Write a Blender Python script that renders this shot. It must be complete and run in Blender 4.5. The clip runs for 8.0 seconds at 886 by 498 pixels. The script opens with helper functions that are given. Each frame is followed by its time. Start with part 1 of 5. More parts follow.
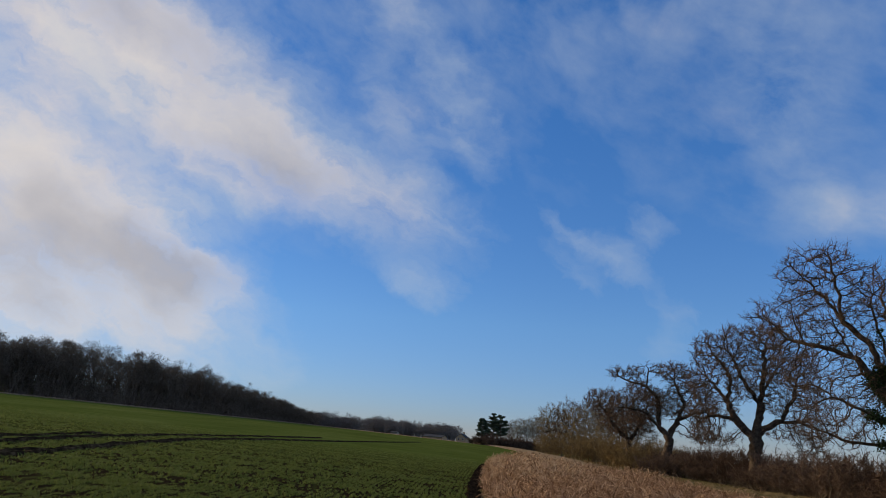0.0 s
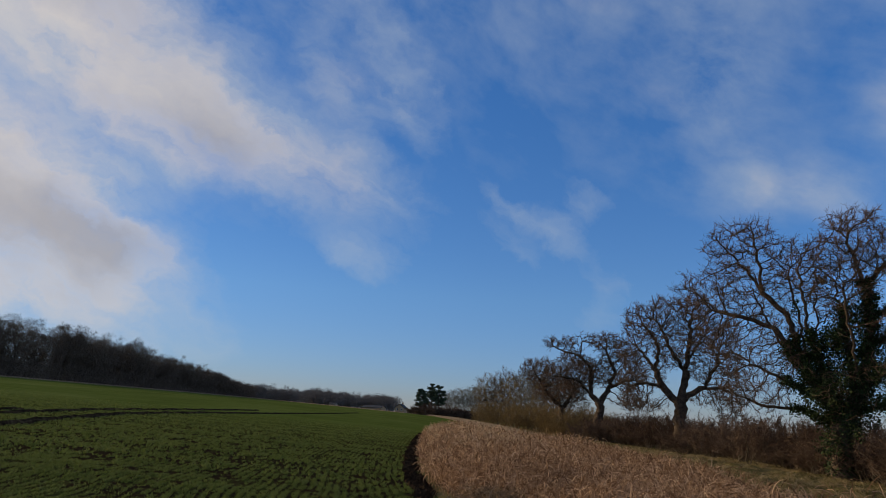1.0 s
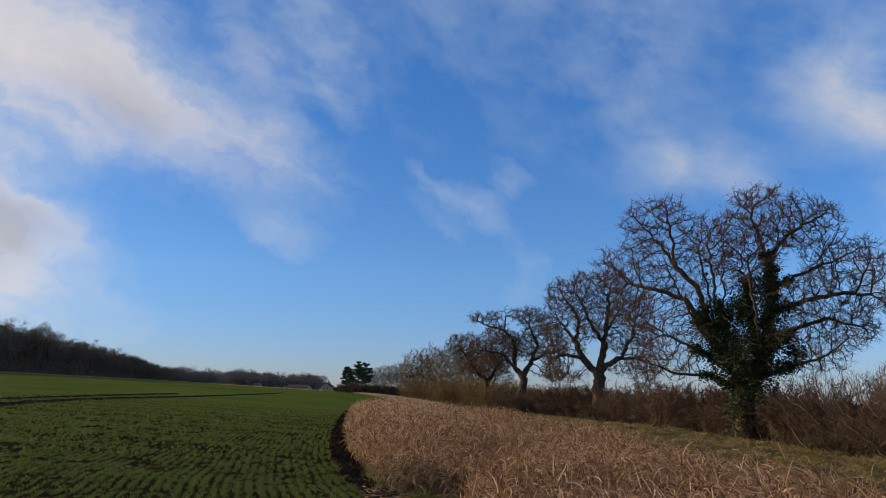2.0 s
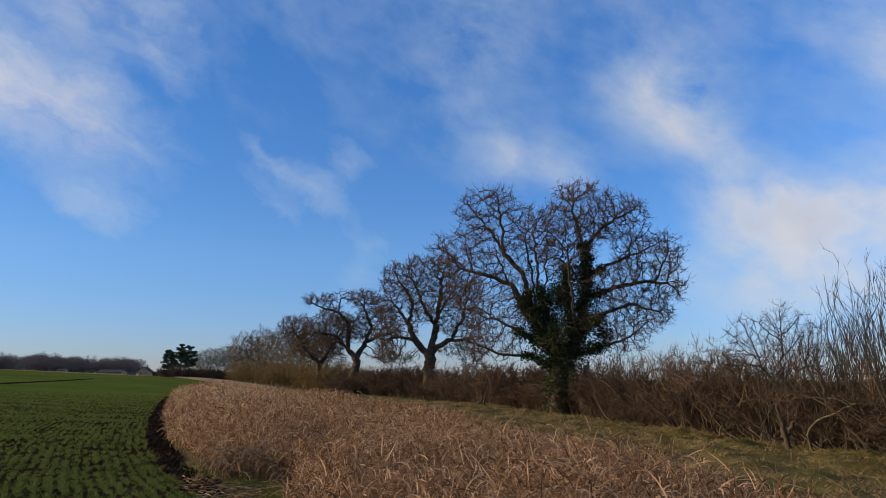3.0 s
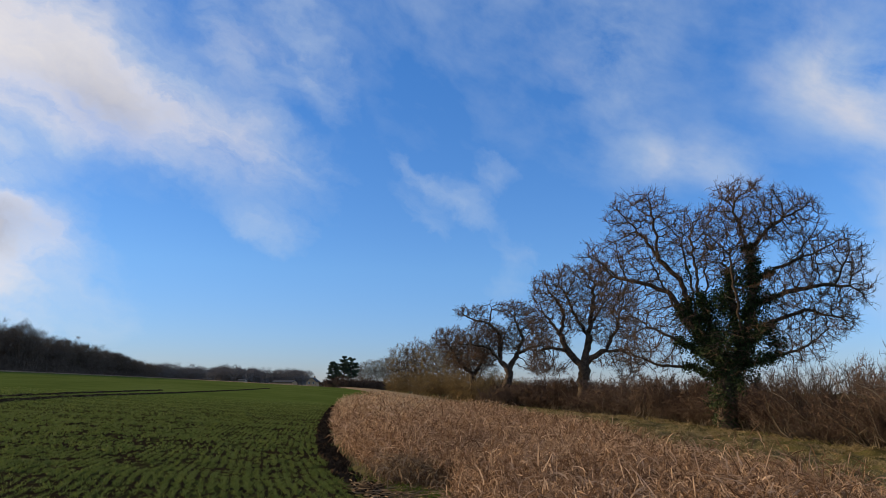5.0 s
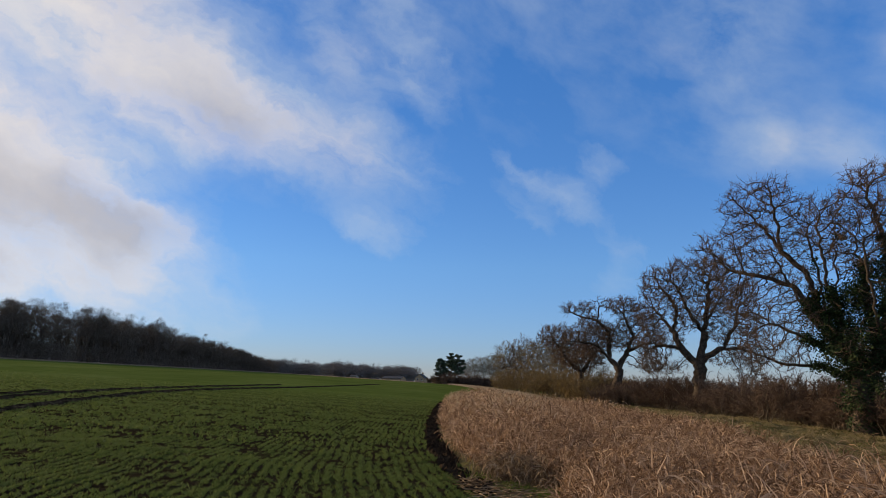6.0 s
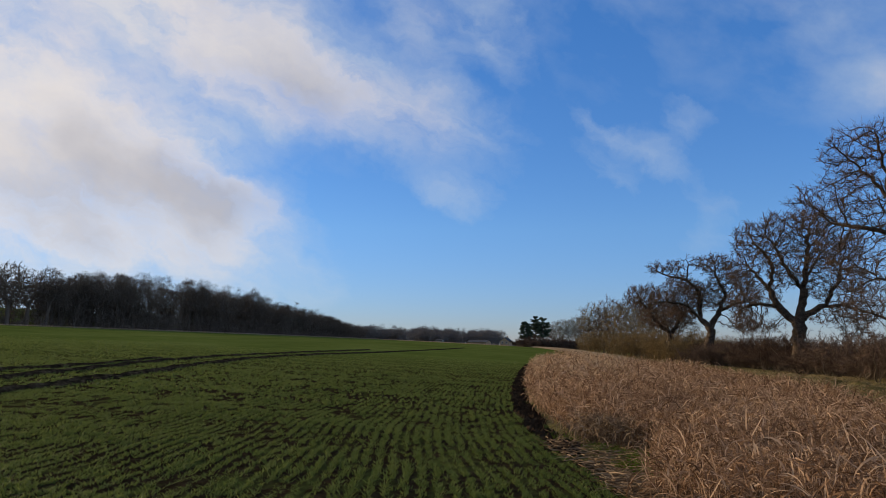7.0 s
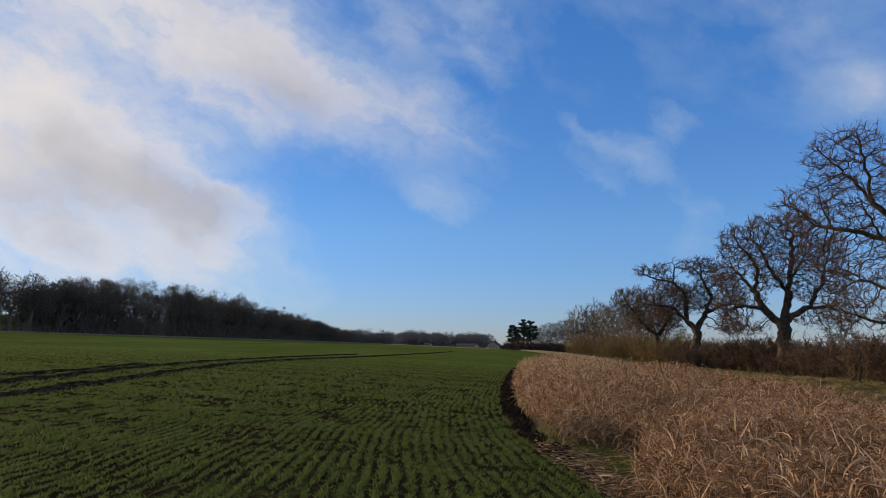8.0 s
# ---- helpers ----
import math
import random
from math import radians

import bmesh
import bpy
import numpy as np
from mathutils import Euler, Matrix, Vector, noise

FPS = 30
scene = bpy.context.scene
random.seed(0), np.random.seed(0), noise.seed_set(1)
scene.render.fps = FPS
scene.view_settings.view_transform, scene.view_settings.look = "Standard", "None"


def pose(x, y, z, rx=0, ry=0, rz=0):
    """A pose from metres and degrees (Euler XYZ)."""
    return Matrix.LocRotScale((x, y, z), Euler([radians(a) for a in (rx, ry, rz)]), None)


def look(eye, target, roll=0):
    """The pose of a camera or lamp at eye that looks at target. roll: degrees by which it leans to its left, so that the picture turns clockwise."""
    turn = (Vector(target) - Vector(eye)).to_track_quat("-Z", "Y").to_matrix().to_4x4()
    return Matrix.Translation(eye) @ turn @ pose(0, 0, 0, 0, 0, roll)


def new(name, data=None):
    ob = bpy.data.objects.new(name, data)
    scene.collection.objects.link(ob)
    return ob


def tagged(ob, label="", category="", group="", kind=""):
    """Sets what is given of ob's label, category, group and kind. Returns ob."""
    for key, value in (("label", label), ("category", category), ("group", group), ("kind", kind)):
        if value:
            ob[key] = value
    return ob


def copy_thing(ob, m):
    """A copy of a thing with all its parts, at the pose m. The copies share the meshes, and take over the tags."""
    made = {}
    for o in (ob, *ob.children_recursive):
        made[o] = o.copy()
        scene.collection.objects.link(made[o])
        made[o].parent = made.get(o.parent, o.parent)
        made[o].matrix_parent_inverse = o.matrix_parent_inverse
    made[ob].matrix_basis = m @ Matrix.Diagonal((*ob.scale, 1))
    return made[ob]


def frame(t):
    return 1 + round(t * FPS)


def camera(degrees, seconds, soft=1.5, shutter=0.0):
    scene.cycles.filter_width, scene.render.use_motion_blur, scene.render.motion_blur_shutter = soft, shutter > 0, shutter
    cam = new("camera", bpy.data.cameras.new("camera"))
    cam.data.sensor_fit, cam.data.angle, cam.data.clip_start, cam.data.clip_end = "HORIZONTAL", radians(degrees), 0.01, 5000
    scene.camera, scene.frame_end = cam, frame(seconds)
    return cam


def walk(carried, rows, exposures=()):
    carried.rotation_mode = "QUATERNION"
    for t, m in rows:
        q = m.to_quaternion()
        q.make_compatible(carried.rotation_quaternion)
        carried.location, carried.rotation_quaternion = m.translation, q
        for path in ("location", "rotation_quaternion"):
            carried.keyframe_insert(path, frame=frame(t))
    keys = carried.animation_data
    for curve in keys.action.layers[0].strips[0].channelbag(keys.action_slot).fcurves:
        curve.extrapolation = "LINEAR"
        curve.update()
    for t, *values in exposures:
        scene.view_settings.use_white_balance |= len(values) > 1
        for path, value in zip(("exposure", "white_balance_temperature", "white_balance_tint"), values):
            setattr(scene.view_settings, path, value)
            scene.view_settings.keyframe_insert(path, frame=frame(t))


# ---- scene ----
cam = camera(67.62, 8.0, soft=0.6)
PATH = [
    (0.0, pose(-0.061, -0.010, 1.608, 106.139, -4.098, -0.897)),
    (0.2, pose(-0.048, -0.009, 1.607, 105.741, -4.186, -1.116)),
    (0.5, pose(-0.029, -0.008, 1.606, 105.171, -3.927, -2.243)),
    (0.8, pose(-0.013, 0.000, 1.599, 104.585, -3.635, -4.245)),
    (1.0, pose(-0.002, 0.006, 1.594, 104.046, -3.198, -6.036)),
    (1.2, pose(-0.003, 0.009, 1.595, 103.519, -2.773, -8.197)),
    (2.3, pose(-0.008, 0.029, 1.603, 101.927, -1.101, -14.653)),
    (2.5, pose(-0.009, 0.032, 1.604, 101.578, -1.103, -17.526)),
    (2.8, pose(-0.002, 0.022, 1.611, 100.920, -0.866, -23.106)),
    (3.0, pose(0.003, 0.015, 1.615, 100.989, -0.388, -26.359)),
    (3.2, pose(0.037, -0.007, 1.610, 101.195, 0.181, -30.036)),
    (3.5, pose(0.088, -0.041, 1.602, 101.545, 0.777, -33.725)),
    (3.7, pose(0.060, -0.023, 1.602, 101.524, 0.685, -30.812)),
    (4.0, pose(0.017, 0.005, 1.601, 101.626, 0.201, -26.405)),
    (4.2, pose(0.011, -0.001, 1.603, 101.632, 0.102, -23.674)),
    (4.5, pose(0.002, -0.009, 1.606, 101.696, -0.294, -19.903)),
    (4.8, pose(-0.006, -0.016, 1.599, 101.778, -0.459, -16.073)),
    (5.0, pose(-0.012, -0.021, 1.594, 101.819, -0.767, -13.401)),
    (5.2, pose(-0.010, -0.016, 1.594, 101.832, -0.921, -11.241)),
    (6.3, pose(0.000, 0.015, 1.592, 101.066, -1.449, -2.007)),
    (6.5, pose(0.002, 0.020, 1.592, 100.523, -1.346, -0.427)),
    (6.8, pose(0.007, 0.005, 1.592, 99.179, -0.850, 1.840)),
    (7.0, pose(0.011, -0.005, 1.592, 98.220, -0.613, 2.900)),
    (7.2, pose(0.004, -0.007, 1.594, 97.990, -0.347, 3.393)),
    (7.5, pose(-0.006, -0.009, 1.597, 98.325, -0.739, 3.613)),
    (7.8, pose(-0.005, 0.012, 1.592, 98.533, -0.318, 2.343)),
    (8.0, pose(-0.004, 0.026, 1.589, 98.549, -0.253, 1.867)),
]
walk(cam, PATH, [(0.0, -0.12), (0.5, -0.32), (1.0, -0.28), (2.5, 0.1), (3.5, 0.1), (4.5, 0.24), (5.0, 0.2), (6.5, 0.06), (8.0, 0.06)])

# ---- sky and sun ----
SUN_AZ, SUN_EL = -62.0, 15.0
world = bpy.data.worlds.new("winter_sky")
scene.world = world
world.use_nodes = True
wt = world.node_tree
wt.nodes.clear()


def wnode(kind, **values):
    n = wt.nodes.new(kind)
    for k, v in values.items():
        setattr(n, k, v)
    return n


def wmath(op, a, b=None, clamp=False):
    n = wt.nodes.new("ShaderNodeMath")
    n.operation, n.use_clamp = op, clamp
    for i, v in enumerate((a, b)):
        if v is None:
            continue
        if isinstance(v, (int, float)):
            n.inputs[i].default_value = v
        else:
            wt.links.new(v, n.inputs[i])
    return n.outputs[0]


sky = wnode("ShaderNodeTexSky", sky_type="NISHITA", sun_disc=False, sun_elevation=radians(SUN_EL), sun_rotation=radians(SUN_AZ),
            altitude=60.0, air_density=1.0, dust_density=0.1, ozone_density=3.0)
coord = wnode("ShaderNodeTexCoord")
# a gentle drift of the cloud shapes, so that their outlines fray
drift = wnode("ShaderNodeTexNoise")
drift.inputs["Scale"].default_value, drift.inputs["Detail"].default_value = 4.5, 4.0
drift.inputs["Roughness"].default_value = 0.5
wt.links.new(coord.outputs["Generated"], drift.inputs["Vector"])
part_xyz = wnode("ShaderNodeSeparateXYZ")
wt.links.new(coord.outputs["Generated"], part_xyz.inputs[0])
sway = wnode("ShaderNodeSeparateColor")
wt.links.new(drift.outputs["Color"], sway.inputs[0])
az = wmath("MULTIPLY", wmath("ARCTAN2", part_xyz.outputs[0], part_xyz.outputs[1]), 180 / math.pi)
el = wmath("MULTIPLY", wmath("ARCSINE", part_xyz.outputs[2]), 180 / math.pi)
az = wmath("ADD", az, wmath("MULTIPLY", wmath("SUBTRACT", sway.outputs[0], 0.5), 5.0))
el = wmath("ADD", el, wmath("MULTIPLY", wmath("SUBTRACT", sway.outputs[1], 0.5), 4.0))
# azimuth, elevation, half length, half width, lean (degrees) and thickness of each cloud
WEST = [(-66, 22, 24, 16, 0, 1.0)]
WISPS = [
    (26.8, 25.6, 3.3, 5.5, -29, 0.14),
    (31.5, 18.8, 3.4, 2.2, -20, 0.5), (37.3, 17.8, 3.0, 1.9, -32, 0.42), (29.1, 27.5, 2.4, 5.0, 16, 0.22),
    (45.4, 23.0, 3.7, 3.2, -35, 0.85), (49.0, 19.0, 4.0, 2.2, -60, 0.6), (66.5, 22.8, 4.4, 2.8, -30, 0.95),
]
# the last four, behind and overhead, are unseen, added to whiten the sky's light
HEAPS = [
    (69.5, 18.5, 3.5, 3.0, -30, 0.5), (52.5, 12.8, 4.2, 2.7, -21, 0.95), (61.0, 11.8, 7.0, 2.3, -10, 1.1), (73, 13, 8, 3.6, -8, 1.0),
    (55, 8.0, 7.0, 2.6, -4, 0.8), (64, 6.5, 9.0, 2.6, 0, 0.6), (95, 20, 20, 10, 0, 1.0), (150, 35, 40, 20, 0, 0.8), (-140, 30, 40, 18, 0, 1.0), (-20, 66, 60, 11, 10, 0.6), (120, 62, 50, 18, 20, 0.8),
]


def blobs(across, upward, rows, narrow):
    """Sum of soft ovals: place, half length, half width, lean in degrees and thickness of each."""
    total = None
    for a0, e0, half_l, half_w, lean, thick in rows:
        da = wmath("MULTIPLY", wmath("SUBTRACT", across, a0), math.cos(radians(e0)) if narrow else 1.0)
        de = wmath("SUBTRACT", upward, e0)
        c, s = math.cos(radians(lean)), math.sin(radians(lean))
        p = wmath("ADD", wmath("MULTIPLY", da, c / half_l), wmath("MULTIPLY", de, s / half_l))
        q = wmath("ADD", wmath("MULTIPLY", da, -s / half_w), wmath("MULTIPLY", de, c / half_w))
        r2 = wmath("ADD", wmath("MULTIPLY", p, p), wmath("MULTIPLY", q, q))
        blob = wmath("MULTIPLY", wmath("POWER", 2.718, wmath("MULTIPLY", r2, -0.8)), thick)
        total = blob if total is None else wmath("ADD", total, blob)
    return total


cover = blobs(az, el, WISPS + HEAPS + WEST, True)
# the great bank ahead is laid out on a flat sheet of air that faces az 0.4, el 10.5; 11.7 units are one radian near its middle
SHEET = pose(0, 0, 0, 100.5, 0, -0.4).to_3x3()


def along(axis):
    n = wnode("ShaderNodeVectorMath", operation="DOT_PRODUCT")
    wt.links.new(coord.outputs["Generated"], n.inputs[0])
    n.inputs[1].default_value = axis
    return n.outputs["Value"]


depth_ahead = wmath("MAXIMUM", along(-SHEET.col[2]), 0.12)
sheet_u = wmath("MULTIPLY", wmath("DIVIDE", along(SHEET.col[0]), depth_ahead), 11.7)
sheet_v = wmath("MULTIPLY", wmath("DIVIDE", along(SHEET.col[1]), depth_ahead), 11.7)
warp = wnode("ShaderNodeTexNoise")
warp.inputs["Scale"].default_value, warp.inputs["Detail"].default_value, warp.inputs["Roughness"].default_value = 0.9, 6.0, 0.6
flat = wnode("ShaderNodeCombineXYZ")
wt.links.new(sheet_u, flat.inputs[0])
wt.links.new(sheet_v, flat.inputs[1])
wt.links.new(flat.outputs[0], warp.inputs["Vector"])
stir = wnode("ShaderNodeSeparateColor")
wt.links.new(warp.outputs["Color"], stir.inputs[0])
su = wmath("ADD", sheet_u, wmath("MULTIPLY", wmath("SUBTRACT", stir.outputs[0], 0.5), 1.5))
sv = wmath("ADD", sheet_v, wmath("MULTIPLY", wmath("SUBTRACT", stir.outputs[1], 0.5), 1.1))
BANK = [
    (-3.9, 3.02, 3.0, 0.70, -23, 1.2), (-0.3, 1.7, 0.7, 0.35, -20, 0.14), (-6.5, 4.9, 2.8, 0.85, -17, 0.9), (-4.5, 2.3, 1.1, 0.35, -25, 0.35), (-5.0, 1.75, 0.8, 0.3, -30, 0.25),
    (-7.9, 1.65, 2.6, 1.1, -24, 1.3), (-5.5, 0.65, 1.7, 0.60, -22, 1.0), (-6.8, -0.3, 2.6, 0.42, -9, 0.6), (-6.6, -0.95, 3.6, 0.42, -5, 0.35), (-11.5, 1.8, 4.0, 2.6, 0, 1.1),
    (-1.2, 3.7, 1.1, 0.35, -62, 0.26), (-0.15, 3.9, 1.0, 0.5, -60, 0.30), (-1.4, 5.7, 1.0, 0.55, -50, 0.30), (0.1, 3.1, 0.8, 0.4, -35, 0.18), (0.6, 5.2, 1.0, 0.6, -50, 0.09),
    (-0.4, 0.45, 0.6, 0.34, -20, 0.36), (2.0, 1.7, 0.7, 0.24, -38, 0.27), (3.0, 1.15, 0.8, 0.28, -28, 0.25), (2.15, 0.95, 0.6, 0.24, -35, 0.22), (3.45, 1.7, 0.5, 0.34, -15, 0.27),
    (4.05, 0.0, 0.5, 0.6, 0, 0.26),
]
bank = blobs(su, sv, BANK, False)
UNDERSIDES = [(-5.6, 0.75, 2.1, 0.55, -20, 0.92), (-7.8, 0.6, 1.8, 0.6, -15, 0.6), (-2.6, 2.2, 1.5, 0.5, -24, 0.75), (-5.6, 4.9, 1.6, 0.6, -17, 0.45), (-7.0, -0.5, 2.0, 0.35, -8, 0.4)]
under = blobs(su, sv, UNDERSIDES, False)
bank_grain = wnode("ShaderNodeTexNoise")
bank_grain.inputs["Scale"].default_value, bank_grain.inputs["Detail"].default_value, bank_grain.inputs["Roughness"].default_value = 1.0, 8.0, 0.6
slant = wnode("ShaderNodeCombineXYZ")
c, s = math.cos(radians(-24)), math.sin(radians(-24))
wt.links.new(wmath("ADD", wmath("MULTIPLY", su, c / 1.7), wmath("MULTIPLY", sv, s / 1.7)), slant.inputs[0])
wt.links.new(wmath("ADD", wmath("MULTIPLY", su, -s / 0.7), wmath("MULTIPLY", sv, c / 0.7)), slant.inputs[1])
wt.links.new(slant.outputs[0], bank_grain.inputs["Vector"])
fine = wnode("ShaderNodeTexNoise")
fine.inputs["Scale"].default_value, fine.inputs["Detail"].default_value, fine.inputs["Roughness"].default_value = 1.0, 8.0, 0.58
lay = wnode("ShaderNodeCombineXYZ")
c, s = math.cos(radians(-26)), math.sin(radians(-26))
wt.links.new(wmath("ADD", wmath("MULTIPLY", az, c / 8.0), wmath("MULTIPLY", el, s / 8.0)), lay.inputs[0])
wt.links.new(wmath("ADD", wmath("MULTIPLY", az, -s / 5.0), wmath("MULTIPLY", el, c / 5.0)), lay.inputs[1])
wt.links.new(lay.outputs[0], fine.inputs["Vector"])
fray = wmath("ADD", wmath("MULTIPLY", fine.outputs["Fac"], 2.4), -0.55)
haze = wmath("MULTIPLY", wmath("SUBTRACT", fine.outputs["Fac"], 0.45, True), 0.07)
soft_fray = wmath("ADD", wmath("MULTIPLY", bank_grain.outputs["Fac"], 2.2), -0.28)
mass = wmath("ADD", wmath("MULTIPLY", cover, fray), wmath("MAXIMUM", wmath("SUBTRACT", wmath("MULTIPLY", bank, soft_fray), 0.07), 0.0))
dense = wmath("MAXIMUM", wmath("SUBTRACT", wmath("ADD", mass, haze), 0.06), 0.0)
mask = wmath("MULTIPLY", wmath("SUBTRACT", 1.0, wmath("POWER", 2.718, wmath("MULTIPLY", dense, -1.7))), 0.98)
# thick cloud greys over, thin edges stay white
body = wnode("ShaderNodeValToRGB")
body.color_ramp.elements[0].position, body.color_ramp.elements[0].color = 0.1, (0.60, 0.70, 0.80, 1)
body.color_ramp.elements[1].position, body.color_ramp.elements[1].color = 1.0, (0.53, 0.53, 0.57, 1)
mid = body.color_ramp.elements.new(0.5)
mid.color = (0.81, 0.785, 0.775, 1)
billow = wnode("ShaderNodeTexNoise")
billow.inputs["Scale"].default_value, billow.inputs["Detail"].default_value = 0.8, 5.0
wt.links.new(lay.outputs[0], billow.inputs["Vector"])
wt.links.new(wmath("ADD", wmath("ADD", wmath("MULTIPLY", wmath("MINIMUM", dense, 1.0), 0.5), wmath("MULTIPLY", under, 0.5)), wmath("MULTIPLY", wmath("SUBTRACT", billow.outputs["Fac"], 0.5), 0.9), True), body.inputs[0])
glow = wmath("POWER", wmath("MULTIPLY", wmath("ADD", wmath("COSINE", wmath("MULTIPLY", wmath("SUBTRACT", az, SUN_AZ), math.pi / 180)), 1.0), 0.5), 3.0)
lit = wnode("ShaderNodeMix", data_type="RGBA", blend_type="MULTIPLY")
lit.inputs[0].default_value = 1.0
wt.links.new(body.outputs[0], lit.inputs["A"])
shine = wnode("ShaderNodeCombineColor")
for i, (low, gain) in enumerate(((0.77, 0.22), (0.79, 0.15), (0.83, 0.065))):
    wt.links.new(wmath("ADD", wmath("MULTIPLY", glow, gain), low), shine.inputs[i])
wt.links.new(shine.outputs[0], lit.inputs["B"])
tone = wnode("ShaderNodeHueSaturation")
tone.inputs["Saturation"].default_value, tone.inputs["Value"].default_value = 1.06, 0.190
wt.links.new(sky.outputs[0], tone.inputs["Color"])
# the air near the horizon: bluer and less bright than clear dry air
air = wnode("ShaderNodeValToRGB")
for k, (at, colour) in enumerate(((0.0, (0.335, 0.385, 0.66)), (0.11, (0.455, 0.575, 0.775)), (0.40, (0.37, 0.68, 1.0)), (0.68, (0.30, 0.42, 0.52)), (1.0, (0.30, 0.38, 0.42)))):
    stop = air.color_ramp.elements[0] if k == 0 else air.color_ramp.elements[-1] if k == 4 else air.color_ramp.elements.new(at)
    stop.position, stop.color = at, (*colour, 1)
rise = wmath("MULTIPLY", wmath("ARCSINE", part_xyz.outputs[2]), 180 / math.pi / 90, True)
wt.links.new(rise, air.inputs[0])
clear = wnode("ShaderNodeMix", data_type="RGBA", blend_type="MULTIPLY")
clear.inputs[0].default_value = 1.0
# the clear air pales less towards the sun than the model has it
toward = wmath("MULTIPLY", wmath("ADD", wmath("COSINE", wmath("MULTIPLY", wmath("SUBTRACT", az, SUN_AZ), math.pi / 180)), 1.0), 0.5)
even = wnode("ShaderNodeVectorMath", operation="SCALE")
wt.links.new(tone.outputs[0], even.inputs[0])
wt.links.new(wmath("ADD", wmath("MULTIPLY", toward, -0.68), 1.47), even.inputs["Scale"])
wt.links.new(even.outputs[0], clear.inputs["A"])
wt.links.new(air.outputs[0], clear.inputs["B"])
blend = wnode("ShaderNodeMix", data_type="RGBA")
wt.links.new(mask, blend.inputs[0])
wt.links.new(clear.outputs["Result"], blend.inputs["A"])
wt.links.new(lit.outputs["Result"], blend.inputs["B"])
back = wnode("ShaderNodeBackground")
back.inputs["Strength"].default_value = 1.0
wt.links.new(blend.outputs["Result"], back.inputs["Color"])
wt.links.new(back.outputs[0], wnode("ShaderNodeOutputWorld").inputs[0])

sun = new("sun", bpy.data.lights.new("sun", "SUN"))
sun.data.energy, sun.data.angle, sun.data.color = 5.0, radians(0.7), (1.0, 0.78, 0.50)
to_sun = Vector((math.sin(radians(SUN_AZ)) * math.cos(radians(SUN_EL)), math.cos(radians(SUN_AZ)) * math.cos(radians(SUN_EL)), math.sin(radians(SUN_EL))))
sun.matrix_world = look(to_sun * 300, (0, 0, 0))


# ---- materials ----
def material(name, colours, scale=4.0, rough=0.9, bump=0.3, bump_scale=40.0, island=0.0, spec=0.04, fine_mix=0.4, thin=0.0, each=0.0):
    """A rough natural surface: two scales of colour noise over a ramp, relief, and a shift from piece to piece."""
    m = bpy.data.materials.new(name)
    m.use_nodes = True
    t = m.node_tree
    b = t.nodes["Principled BSDF"]
    b.inputs["Roughness"].default_value, b.inputs["Specular IOR Level"].default_value = rough, spec
    co = t.nodes.new("ShaderNodeTexCoord")
    n1, n2 = t.nodes.new("ShaderNodeTexNoise"), t.nodes.new("ShaderNodeTexNoise")
    for n, sc in ((n1, scale), (n2, bump_scale)):
        n.inputs["Scale"].default_value, n.inputs["Detail"].default_value = sc, 5.0
        t.links.new(co.outputs["Object"], n.inputs["Vector"])
    mix = t.nodes.new("ShaderNodeMix")
    mix.inputs[0].default_value = fine_mix
    t.links.new(n1.outputs["Fac"], mix.inputs["A"])
    t.links.new(n2.outputs["Fac"], mix.inputs["B"])
    value = mix.outputs["Result"]
    if island:
        geo = t.nodes.new("ShaderNodeNewGeometry")
        mi = t.nodes.new("ShaderNodeMix")
        mi.inputs[0].default_value = island
        t.links.new(value, mi.inputs["A"])
        t.links.new(geo.outputs["Random Per Island"], mi.inputs["B"])
        value = mi.outputs["Result"]
    if each:
        info, mo = t.nodes.new("ShaderNodeObjectInfo"), t.nodes.new("ShaderNodeMix")
        mo.inputs[0].default_value = each
        t.links.new(value, mo.inputs["A"])
        t.links.new(info.outputs["Random"], mo.inputs["B"])
        value = mo.outputs["Result"]
    ramp = t.nodes.new("ShaderNodeValToRGB")
    e = ramp.color_ramp.elements
    lo, hi = (0.1, 0.9) if island > 0.4 else (0.32, 0.68)
    for i, c in enumerate(colours):
        pos = lo + (hi - lo) * i / (len(colours) - 1)
        k = e[0] if i == 0 else e[len(e) - 1] if i == len(colours) - 1 else e.new(pos)
        k.position, k.color = pos, (*c, 1)
    t.links.new(value, ramp.inputs[0])
    t.links.new(ramp.outputs[0], b.inputs["Base Color"])
    if bump:
        bn = t.nodes.new("ShaderNodeBump")
        bn.inputs["Strength"].default_value, bn.inputs["Distance"].default_value = bump, 0.05
        t.links.new(n2.outputs["Fac"], bn.inputs["Height"])
        t.links.new(bn.outputs[0], b.inputs["Normal"])
    if thin:
        through_leaf, both = t.nodes.new("ShaderNodeBsdfTranslucent"), t.nodes.new("ShaderNodeMixShader")
        both.inputs[0].default_value = thin
        t.links.new(ramp.outputs[0], through_leaf.inputs["Color"])
        t.links.new(b.outputs[0], both.inputs[1])
        t.links.new(through_leaf.outputs[0], both.inputs[2])
        t.links.new(both.outputs[0], t.nodes["Material Output"].inputs[0])
    return m


